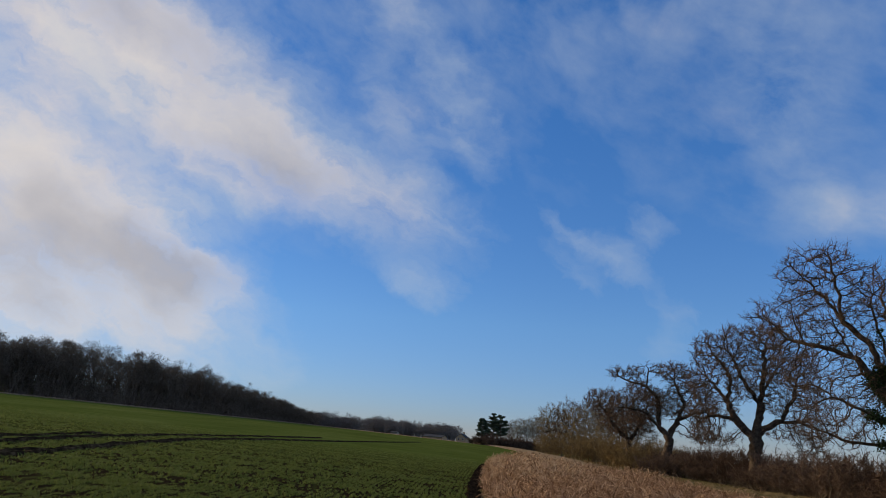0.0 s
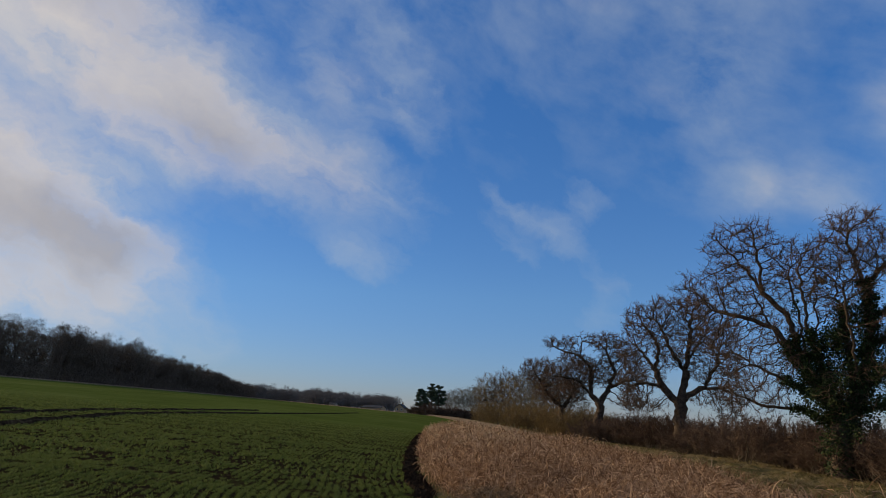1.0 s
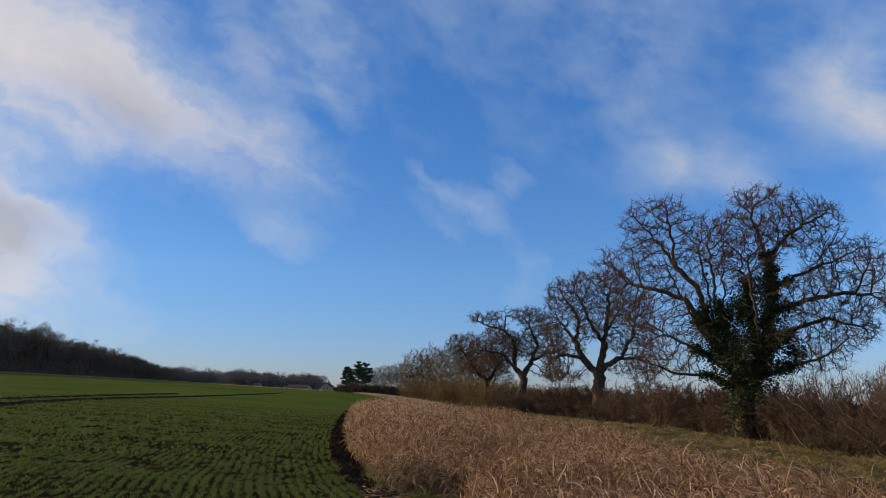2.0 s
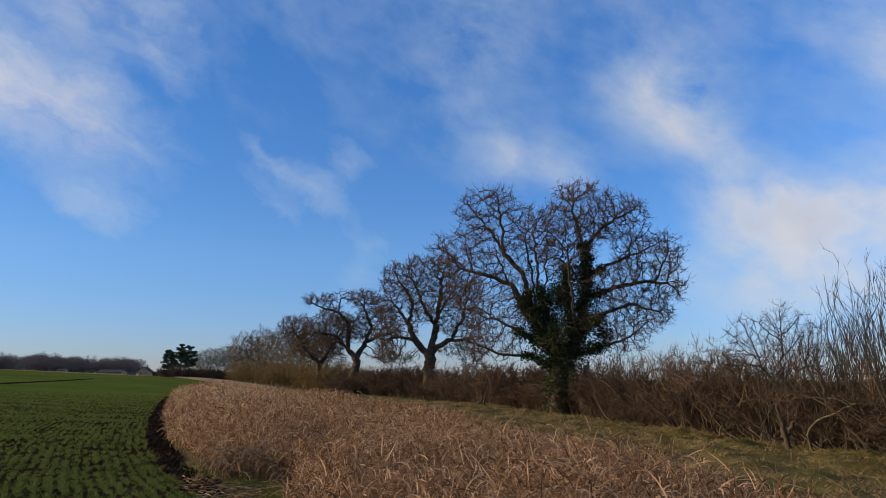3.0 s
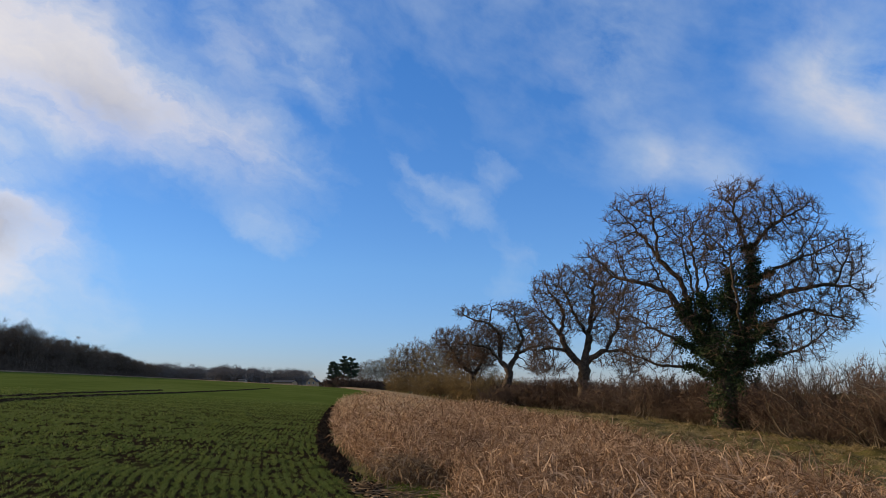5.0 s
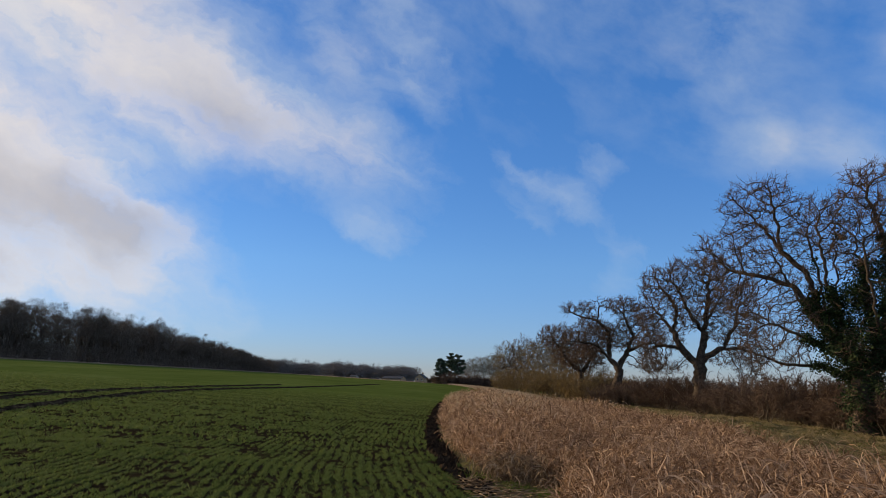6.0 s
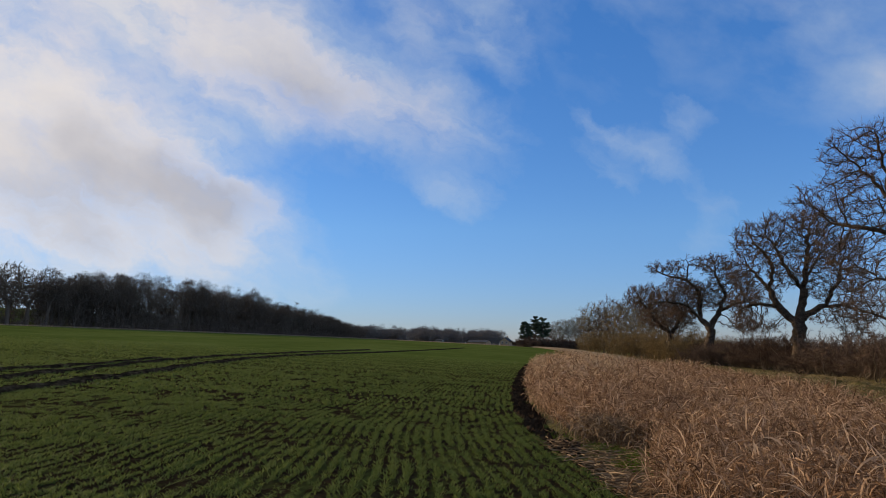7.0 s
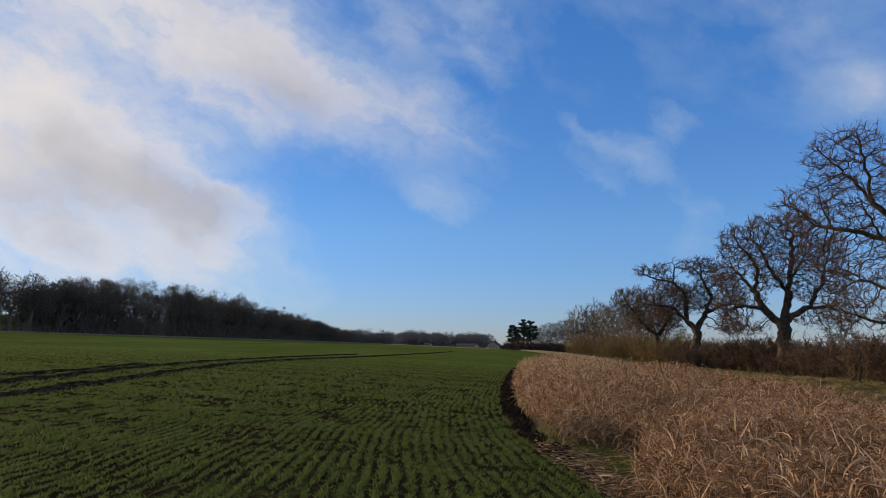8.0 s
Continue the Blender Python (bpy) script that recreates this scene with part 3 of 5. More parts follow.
# ---- grass and crops ----
def blades(rng, P, H, W, lean, droop, plain=False):
    """Grass blades: ribbons of three bends that arch over to their own side."""
    n = len(P)
    th = rng.uniform(0, 2 * np.pi, n)
    side = np.stack([np.cos(th), np.sin(th), np.zeros(n)], 1)
    ph = rng.uniform(0, 2 * np.pi, n)
    way = np.stack([np.cos(ph), np.sin(ph), np.zeros(n)], 1)
    up = np.array([0, 0, 1.0])
    le, dr = lean[:, None], droop[:, None]
    h = H[:, None]
    p1 = P + h * (0.5 * up + 0.5 * le * way)
    p2 = p1 + h * (up * (0.38 - 0.25 * dr) + way * (0.4 * le + 0.3 * dr))
    p3 = p2 + h * (up * (0.22 - 0.55 * dr) + way * (0.2 + 0.35 * dr))
    w = W[:, None] * 0.5
    if plain:
        V = np.stack([P - side * w, P + side * w, p1 - side * w * 0.8, p1 + side * w * 0.8, 0.4 * p2 + 0.6 * p3], 1).reshape(-1, 3)
        f = np.array([[0, 1, 3], [0, 3, 2], [2, 3, 4]])
        return V, (f[None] + 5 * np.arange(n)[:, None, None]).reshape(-1, 3)
    V = np.stack([P - side * w, P + side * w, p1 - side * w * 0.9, p1 + side * w * 0.9, p2 - side * w * 0.6, p2 + side * w * 0.6, p3], 1).reshape(-1, 3)
    f = np.array([[0, 1, 3], [0, 3, 2], [2, 3, 5], [2, 5, 4], [4, 5, 6]])
    return V, (f[None] + 7 * np.arange(n)[:, None, None]).reshape(-1, 3)


def curled(rng, P, L, W, rise, curl):
    """Dry leaves: narrow ribbons that rise, arch over and hang, each twisted a little out of its own plane."""
    n = len(P)
    ph, th = rng.uniform(0, 2 * np.pi, n), rng.uniform(0, 2 * np.pi, n)
    way = np.stack([np.cos(ph), np.sin(ph), np.zeros(n)], 1)
    side = unit(np.stack([np.cos(th), np.sin(th), rng.normal(0, 0.5, n)], 1))
    turn = rng.normal(0, 0.5, (n, 1)) * np.cross(way, [0, 0, 1.0])
    pts, a = [P], rise
    for k in range(4):
        step = L[:, None] / 4
        pts.append(pts[-1] + step * (np.cos(a)[:, None] * (way + turn * k / 3) + np.sin(a)[:, None] * np.array([0, 0, 1.0])))
        a = a - curl / 3
    w = W[:, None] * 0.5
    V = np.stack([p + sgn * side * w * f for p, f in zip(pts[:4], (0.8, 1.0, 0.9, 0.6)) for sgn in (-1, 1)] + [pts[4]], 1).reshape(-1, 3)
    f = np.array([[0, 1, 3], [0, 3, 2], [2, 3, 5], [2, 5, 4], [4, 5, 7], [4, 7, 6], [6, 7, 8]])
    return V, (f[None] + 9 * np.arange(n)[:, None, None]).reshape(-1, 3)


def on_land(x, y, lift=0.0):
    return np.stack([x, y, land(x, y) + lift], 1)


def make_crop():
    rng = np.random.RandomState(11)

    def patchy(x, y):
        """Thin and thick places in the rows, at two sizes and askew to them."""
        u, v = 0.86 * x + 0.5 * y, -0.5 * x + 0.86 * y
        return 0.7 * patches(41, u, v, 0.2) + 0.3 * patches(42, v, u, 0.5)

    shapes = []
    for y0, y1, gap, per, height, width in ((-14, 3.5, 0.11, 5, 0.07, 0.026), (3.5, 15, 0.04, 9, 0.064, 0.0140), (15, 28, 0.09, 5, 0.085, 0.030), (28, 62, 0.16, 3, 0.09, 0.034)):
        rows = np.arange(-46, 5, 0.175)
        along = np.arange(y0, y1, gap)
        X, Y = np.meshgrid(rows, along)
        X, Y = X.ravel() + np.where(rng.uniform(0, 1, X.size) < 0.12, rng.uniform(-0.09, 0.09, X.size), rng.normal(0, 0.020, X.size)), Y.ravel() + rng.uniform(-gap, gap, X.size)
        beside = np.clip(1 + (X - 1) / 10, 0, 1)
        X = X + beside * (lerp(Y, CROP_Y, CROP_X) - 1.0) + (1 - beside) * 0.05 * Y + 0.02 * np.sin(Y * 1.1 + X) + rng.normal(0, 0.05, X.size) * np.clip(-(X + 3.5) / 6, 0, 1)
        bare = np.sin(X * 1.7 + 2.1 * np.sin(Y * 0.33)) * np.sin(Y * 0.9 + 1.3 * np.sin(X * 0.6))
        ok = (X < crop_edge(Y) - 0.05) & ((X > -0.80 * Y - 1.5) | ((Y < 3.5) & (np.abs(X) < 15))) & (rng.uniform(0, 1, X.size) > 0.06 + 0.12 * (bare > 0.6) + np.clip((Y - 36) / 26, 0, 1) + 0.85 * (patchy(X, Y) < 0.45) * np.clip((Y - 5) / 7, 0.3, 1))
        for line, wide in RUTS:
            ok &= (np.abs(X - lerp(Y, [p[1] for p in line], [p[0] for p in line])) > wide * 0.4) | (Y > line[-1][1]) | (Y < line[0][1]) | (rng.uniform(0, 1, X.size) < 0.3)
        X, Y = np.repeat(X[ok], per), np.repeat(Y[ok], per)
        n = len(X)
        P = on_land(X + rng.normal(0, 0.019, n), Y + rng.normal(0, 0.045, n), -0.01)
        shapes.append(blades(rng, P, height * rng.uniform(0.6, 1.25, n) * (1 + 0.25 * np.sin(X * 5.1 + 2 * np.sin(Y * 1.7)) * np.sin(Y * 4.3)), np.full(n, width), rng.uniform(0.2, 1.0, n), rng.uniform(0.1, 0.9, n), plain=True))
    return joined(shapes)


tagged(part("wheat_crop", make_crop(), crop_mat), "young green winter wheat in drilled rows", "crop", kind="stuff")


def make_dead_grass():
    rng = np.random.RandomState(12)
    shapes = []
    for y0, y1, density, width in ((-14, -1, 150, 0.016), (-1, 7, 900, 0.0098), (7, 16, 1000, 0.0100), (16, 30, 480, 0.014), (30, 57, 190, 0.024)):
        n = int(density * 13 * (y1 - y0))
        X, Y = rng.uniform(1, 17, n), rng.uniform(y0, y1, n)
        clump, knot = patches(35, X, Y, 1.5), patches(36, X, Y, 0.42)
        left, right = lerp(Y, DEAD_Y, DEAD_L), lerp(Y, DEAD_Y, DEAD_R)
        ok = (X > left + rng.uniform(-0.12, 0.1, n)) & (X < right + rng.normal(0, 0.16, n)) & (rng.uniform(0, 1, n) < 0.18 + 0.5 * clump + 0.7 * knot)
        X, Y, clump, knot = X[ok], Y[ok], clump[ok], knot[ok]
        n = len(X)
        rim = np.clip(np.minimum(X - lerp(Y, DEAD_Y, DEAD_L), lerp(Y, DEAD_Y, DEAD_R) - X) / 0.8, 0.0, 1)
        H = (0.36 + 0.46 * clump + 0.26 * knot) * rng.uniform(0.6, 1.25, n) * (0.6 + 0.4 * rim)
        P = on_land(X, Y)
        tall = np.exp(-((X - 0.14 * Y - 0.3) / 1.6) ** 2 - ((Y - 40) / 13) ** 2)
        H = H * (1 + 0.35 * tall)
        leaf = rng.uniform(0, 1, n) < 0.86
        lift = np.where(leaf, rng.uniform(0.2, 0.95, n) * H, 0)
        P[:, 2] += lift
        size = np.where(leaf, rng.uniform(0.14, 0.36, n), H * 0.85)
        rise = np.where(leaf, rng.uniform(-0.2, 1.35, n), rng.normal(1.45, 0.22, n))
        curl = np.where(leaf, rng.uniform(0.0, 1.9, n), rng.uniform(-0.2, 0.8, n))
        shapes.append(curled(rng, P, size, width * rng.uniform(0.6, 1.4, n) * np.where(leaf, 1.4, 0.6), rise, curl))
    return joined(shapes)


tagged(part("dead_grass", make_dead_grass(), straw), "tall bleached brown dead grass, bent over", "grass", kind="stuff")


def on_verge(x, y):
    P = on_land(x, y)
    P[:, 2] += hummocks(x, y)
    return P


def make_verge_grass():
    rng = np.random.RandomState(13)
    shapes = []
    for y0, y1, density, width in ((0, 14, 330, 0.012), (14, 30, 260, 0.018), (30, 75, 50, 0.042)):
        n = int(density * 22 * (y1 - y0))
        X, Y = rng.uniform(4, 32, n), rng.uniform(y0, y1, n)
        right = np.where(Y < 56, lerp(Y, DEAD_Y, DEAD_R), crop_edge(Y) + 4)
        tuss = patches(32, X, Y, 0.45)
        ok = (X > right - 0.3) & (X < hedge_x(Y) + 0.3) & (rng.uniform(0, 1, n) < 0.3 + 0.9 * tuss)
        X, Y, tuss = X[ok], Y[ok], tuss[ok]
        n = len(X)
        H = 0.03 + 0.05 * rng.uniform(0, 1, n) + 0.20 * tuss ** 2 * patches(33, X, Y, 2.6) * rng.uniform(0.3, 1.4, n)
        shapes.append(blades(rng, on_verge(X, Y), H, width * rng.uniform(0.6, 1.3, n), rng.uniform(0.3, 1.5, n), rng.uniform(0.3, 1.5, n), plain=True))
    return joined(shapes)


tagged(part("verge_grass", make_verge_grass(), verge_blade), "short olive and straw tussocks on the verge", "grass", kind="stuff")


def make_tussocks():
    """Bleached tussocks slumped over the verge, thickest along the hedge foot and the edge of the dead stand."""
    rng = np.random.RandomState(19)
    m = 2300
    Y = rng.uniform(1, 58, m)
    lo, hi = lerp(Y, DEAD_Y, DEAD_R) + 0.1, hedge_x(Y) + 0.1
    u = rng.uniform(0, 1, m)
    u = np.where(rng.uniform(0, 1, m) < 0.35, 1 - 0.22 * u ** 1.5, u)
    X = lo + (hi - lo) * u
    ok = rng.uniform(0, 1, m) < 0.15 + 1.1 * patches(34, X, Y, 2.2) ** 1.5
    X, Y = X[ok], Y[ok]
    m = len(X)
    i = np.repeat(np.arange(m), 46)
    n = len(i)
    size = rng.uniform(0.5, 1.35, m)[i]
    P = on_verge(X[i] + rng.normal(0, 0.12, n) * size, Y[i] + rng.normal(0, 0.12, n) * size)
    return curled(rng, P, rng.uniform(0.12, 0.40, n) * size, rng.uniform(0.007, 0.016, n) * (1 + Y[i] / 40), rng.uniform(0.3, 1.5, n), rng.uniform(0.8, 2.8, n))


tagged(part("straw_tussocks", make_tussocks(), tussock_blade), "bleached grass tussocks on the rough verge", "grass", kind="stuff")


def make_green_tufts():
    """Fresh green patches in the verge near the hedge foot."""
    rng = np.random.RandomState(29)
    m = 46
    Y = rng.uniform(5, 34, m)
    X = hedge_x(Y) - rng.uniform(0.1, 2.6, m)
    i = np.repeat(np.arange(m), 150)
    n = len(i)
    P = on_verge(X[i] + rng.normal(0, 0.3, n), Y[i] + rng.normal(0, 0.3, n))
    return blades(rng, P, rng.uniform(0.05, 0.19, n), rng.uniform(0.008, 0.016, n), rng.uniform(0.2, 1.0, n), rng.uniform(0.2, 1.0, n), plain=True)


tagged(part("green_tufts", make_green_tufts(), green_blade), "fresh green grass patches by the hedge foot", "grass", kind="stuff")


def make_tuft_grass():
    """Fresh and matted grass where the crop, the mud and the dead stand meet."""
    rng = np.random.RandomState(14)
    n = 3600
    c = np.array([(1.72, 11.8), (2.45, 9.9), (2.15, 9.2), (2.0, 10.6), (2.3, 8.6)])[rng.choice(5, n, p=[0.25, 0.25, 0.2, 0.2, 0.1])]
    X, Y = c[:, 0] + rng.normal(0, 0.15, n), c[:, 1] + rng.normal(0, 0.26, n)
    return blades(rng, on_land(X, Y), rng.uniform(0.03, 0.15, n), np.full(n, 0.011), rng.uniform(0.2, 1.0, n), rng.uniform(0.2, 1, n))


tagged(part("fresh_grass", make_tuft_grass(), green_blade), "fresh green grass tuft at the mud's end", "grass", kind="stuff")


def make_flattened_straw():
    """Straw beaten flat between the crop and the dead stand."""
    rng = np.random.RandomState(16)
    n = 2600
    Y = rng.uniform(5.0, 11.2, n)
    lo, hi = crop_edge(Y) - 0.15, lerp(Y, DEAD_Y, DEAD_L) + 0.25
    X = lo + (hi - lo) * rng.uniform(0, 1, n) ** 0.8
    P = on_land(X, Y, 0.01) + np.stack([np.zeros(n), np.zeros(n), rng.uniform(0, 0.07, n)], 1)
    th = rng.normal(0.7, 1.1, n)
    D = np.stack([np.cos(th), -np.sin(th), rng.normal(0.02, 0.09, n)], 1)
    return twigs(rng, P, D, rng.uniform(0.12, 0.45, n), np.full(n, 0.0065), 0.4, 0.0)[0]


tagged(part("flattened_straw", make_flattened_straw(), dull_straw), "pale straw beaten flat beside the crop", "straw", kind="stuff")


def make_withered_tuft():
    """A slumped grey clump in the hollow by the mud."""
    rng = np.random.RandomState(17)
    n = 2600
    c = np.array([(1.95, 11.5), (2.3, 11.1), (2.15, 11.9), (2.6, 10.8)])[rng.randint(0, 4, n)]
    X, Y = c[:, 0] + rng.normal(0, 0.26, n), c[:, 1] + rng.normal(0, 0.3, n)
    P = on_land(X, Y)
    P[:, 2] += rng.uniform(0, 0.42, n)
    return curled(rng, P, rng.uniform(0.2, 0.45, n), np.full(n, 0.013), rng.uniform(-0.3, 1.3, n), rng.uniform(0.5, 3.0, n))


tagged(part("withered_grass", make_withered_tuft(), dull_straw), "slumped grey withered grass clump by the mud", "grass", kind="stuff")


def make_pale_clump():
    rng = np.random.RandomState(18)
    n = 9000
    Y = 40 + rng.normal(0, 8, n)
    X = 0.145 * Y + rng.normal(0, 1.2, n)
    ok = (X > lerp(Y, DEAD_Y, DEAD_L) + 0.2) & (X < lerp(Y, DEAD_Y, DEAD_R) - 0.5) & (Y < 54) & (Y > 18)
    X, Y = X[ok], Y[ok]
    n = len(X)
    P = on_land(X, Y)
    P[:, 2] += rng.uniform(0.3, 0.85, n)
    return curled(rng, P, rng.uniform(0.25, 0.5, n), rng.uniform(0.015, 0.035, n), rng.uniform(-0.2, 1.4, n), rng.uniform(0.6, 3.2, n))


tagged(part("reed_leaves", make_pale_clump(), pale_blade), "pale curled leaves topping the dead grass", "grass", kind="stuff")


def make_margin_grass():
    rng = np.random.RandomState(15)
    shapes = []
    for y0, y1, density, width in ((57, 110, 16, 0.05), (110, 260, 7, 0.12), (260, 420, 5, 0.22)):
        n = int(density * 8 * (y1 - y0))
        Y = rng.uniform(y0, y1, n)
        X = crop_edge(Y) + rng.uniform(-0.2, 6, n)
        shapes.append(blades(rng, on_land(X, Y), rng.uniform(0.3, 0.75, n), np.full(n, width), rng.uniform(0.1, 0.6, n), rng.uniform(0.1, 0.8, n)))
    far = np.linspace(0, 1, 6000)
    P = on_land(-78 + 97 * far + rng.normal(0, 0.5, 6000), 430 - 22 * far + rng.normal(0, 1.5, 6000))
    shapes.append(blades(rng, P, rng.uniform(0.2, 0.45, 6000), np.full(6000, 0.25), rng.uniform(0.1, 0.5, 6000), rng.uniform(0.1, 0.7, 6000), plain=True))
    n = 14000
    Y = rng.uniform(100, 470, n)
    X = lerp(Y, WOOD_Y, WOOD_X) + rng.uniform(3.5, 8.0, n)
    shapes.append(blades(rng, on_land(X, Y), rng.uniform(0.3, 0.6, n), np.full(n, 0.2), rng.uniform(0.1, 0.6, n), rng.uniform(0.1, 0.8, n), plain=True))
    return joined(shapes)


tagged(part("margin_grass", make_margin_grass(), far_straw), "bleached pale grass on the far margin", "grass", kind="stuff")


# ---- trees ----
def grow(rng, trunks, lobes, count, step, reach, kill, rounds=140, jitter=0.25, up=0.04):
    """Grows limbs from the given stems towards points strewn through the crown's lobes. Gives places and parents."""
    pos, par = [], []
    for line in trunks:
        line = np.array(line, float)
        if pos:
            start = int(np.argmin(np.linalg.norm(np.array(pos) - line[0], axis=1)))
        else:
            pos.append(line[0])
            par.append(-1)
            start = 0
        for a, b in zip(line[:-1], line[1:]):
            m = max(1, int(round(np.linalg.norm(b - a) / step)))
            for k in range(1, m + 1):
                pos.append(a + (b - a) * k / m + rng.normal(0, 0.22 * step, 3) * [1, 1, 0.4])
                par.append(start)
                start = len(pos) - 1
    weight = np.array([l[3] * l[4] * l[5] for l in lobes])
    which = rng.choice(len(lobes), count, p=weight / weight.sum())
    L = np.array(lobes, float)[which]
    d = unit(rng.normal(0, 1, (count, 3))) * rng.uniform(0.15, 1, (count, 1)) ** 0.45
    A = L[:, :3] + d * L[:, 3:6]
    near, dist = np.zeros(count, int), np.full(count, 1e9)
    fresh = 0
    kids = {}
    for _ in range(rounds):
        N = np.array(pos[fresh:])
        if len(N):
            dd = np.linalg.norm(A[:, None] - N[None], axis=2)
            j = dd.argmin(1)
            m = dd[np.arange(len(A)), j]
            closer = m < dist
            near[closer], dist[closer] = j[closer] + fresh, m[closer]
        keep = dist > kill
        A, near, dist = A[keep], near[keep], dist[keep]
        fresh = len(pos)
        live = dist < reach
        if not live.any():
            if not len(A):
                break
            live = dist <= dist.min() + 0.5
        ids, inv = np.unique(near[live], return_inverse=True)
        P = np.array(pos)[ids]
        pull = np.zeros((len(ids), 3))
        np.add.at(pull, inv, unit(A[live] - np.array(pos)[near[live]]))
        pull = unit(unit(pull) + rng.normal(0, jitter, pull.shape) + [0, 0, up])
        grown = 0
        for i, p, w in zip(ids, P, pull):
            if kids.get(i, 0) < 3:
                kids[i] = kids.get(i, 0) + 1
                pos.append(p + w * step)
                par.append(int(i))
                grown += 1
        if not grown:
            break
    return np.array(pos), np.array(par)


def limb_shapes(pos, par, tip, power, split):
    """Tubes along the limbs, thick ones and thin ones apart; also the radius of every place."""
    n = len(pos)
    area = np.zeros(n)
    leaf = np.ones(n, bool)
    leaf[par[par >= 0]] = False
    area[leaf] = tip ** power
    for i in range(n - 1, 0, -1):
        area[par[i]] += area[i]
    rad = area ** (1 / power)
    rad = rad * (1 + 0.42 * np.clip((rad - 0.10) / 0.22, 0, 1))
    big = np.full(n, -1)
    for i in range(1, n):
        p = par[i]
        if big[p] < 0 or rad[i] > rad[big[p]]:
            big[p] = i
    thick, thin = [], []
    heads = [0] + [i for i in range(1, n) if big[par[i]] != i]
    for h in heads:
        chain = [h]
        while big[chain[-1]] >= 0:
            chain.append(big[chain[-1]])
        pts = pos[chain]
        rr = rad[chain]
        if h:
            pts, rr = np.concatenate([pos[par[h]][None], pts]), np.concatenate([[min(rad[par[h]], rr[0] * 1.15)], rr])
        if len(pts) < 2:
            continue
        cut = int((rr > split).sum())
        if cut >= 2:
            thick.append(tube(pts[:cut + 1], rr[:cut + 1], 9 if rr[0] > 0.2 else 7))
            if cut + 1 < len(pts):
                thin.append(tube(pts[cut:], rr[cut:], 5))
        else:
            thin.append(tube(pts, rr, 5 if rr[0] > 0.03 else 4))
    return thick, joined(thin), rad


def tree(name, label, spot, seed, trunks, lobes, count, step=0.45, tip=0.012, power=2.3, fork=(3, 4), spread=(0.75, 0.32), bark_mat=None, fine_mat=None,
         split=0.13, flare=1.0, turn=None, category="tree", jitter=0.42, twig_r=0.009, up=0.04):
    """A bare broadleaf tree: trunk, branches and twigs under one empty at its foot, its lobes laid out across the line of sight."""
    rng = np.random.RandomState(seed)
    x, y = spot
    top = tagged(new(name), label, category)
    top.matrix_world = pose(x, y, float(land(x, y)) - 0.05, 0, 0, -math.degrees(math.atan2(x, y)) if turn is None else turn)
    pos, par = grow(rng, trunks, lobes, count, step, 6.0, step * 1.25, jitter=jitter, up=up)
    thick, thin, rad = limb_shapes(pos, par, tip, power, split)
    for k, (V, F) in enumerate(thick):
        V = V.copy()
        foot = np.clip(1 - V[:, 2] / 1.6, 0, 1)[:, None] ** 2
        V[:, :2] = V[:, :2] * (1 + 0.45 * flare * foot)
        V = V + np.stack([np.sin(V[:, 2] * 3.1 + V[:, 1] * 9), np.cos(V[:, 2] * 2.7 + V[:, 0] * 8), np.zeros(len(V))], 1) * 0.02
        part("limb" if k else "trunk", (V, F), bark_mat or bark, top, smooth=True)
    tagged(part("branchwork", thin, bark_mat or bark, top, smooth=True), kind="stuff")
    small = np.where((rad < 0.045) & (par >= 0))[0]
    D = unit(pos[small] - pos[par[small]])
    i = np.repeat(np.arange(len(small)), fork[0])
    way = D[i] + rng.normal(0, 0.5, (len(i), 3)) + [0, 0, 0.10]
    start = pos[small][i] - D[i] * step * rng.uniform(0, 1, (len(i), 1))
    s1, l1 = twigs(rng, start, way, spread[0] * rng.uniform(0.5, 1.3, len(i)), np.full(len(i), twig_r), 0.28, 0.06)
    q, w = offshoots(rng, l1, fork[1], 0.55, 0.1, 0.2)
    s2, _ = twigs(rng, q, w, spread[1] * rng.uniform(0.5, 1.4, len(q)), np.full(len(q), twig_r * 0.8), 0.25, plain=True)
    tagged(part("crown", joined([s1, s2]), fine_mat or twig_mat, top), kind="stuff")
    return top, pos, rad


def leaf_cloud(rng, C, size):
    """Small folded leaves, each two triangles about a midrib."""
    n = len(C)
    a = unit(rng.normal(0, 1, (n, 3)))
    b = unit(np.cross(a, rng.normal(0, 1, (n, 3))))
    c = np.cross(a, b)
    s = (size * rng.uniform(0.6, 1.3, n))[:, None]
    V = np.stack([C - a * s * 0.5, C + a * s * 0.5, C + b * s * 0.5 + c * s * 0.18, C - b * s * 0.5 + c * s * 0.18], 1).reshape(-1, 3)
    f = np.array([[0, 1, 2], [1, 0, 3]])
    return V, (f[None] + 4 * np.arange(n)[:, None, None]).reshape(-1, 3)


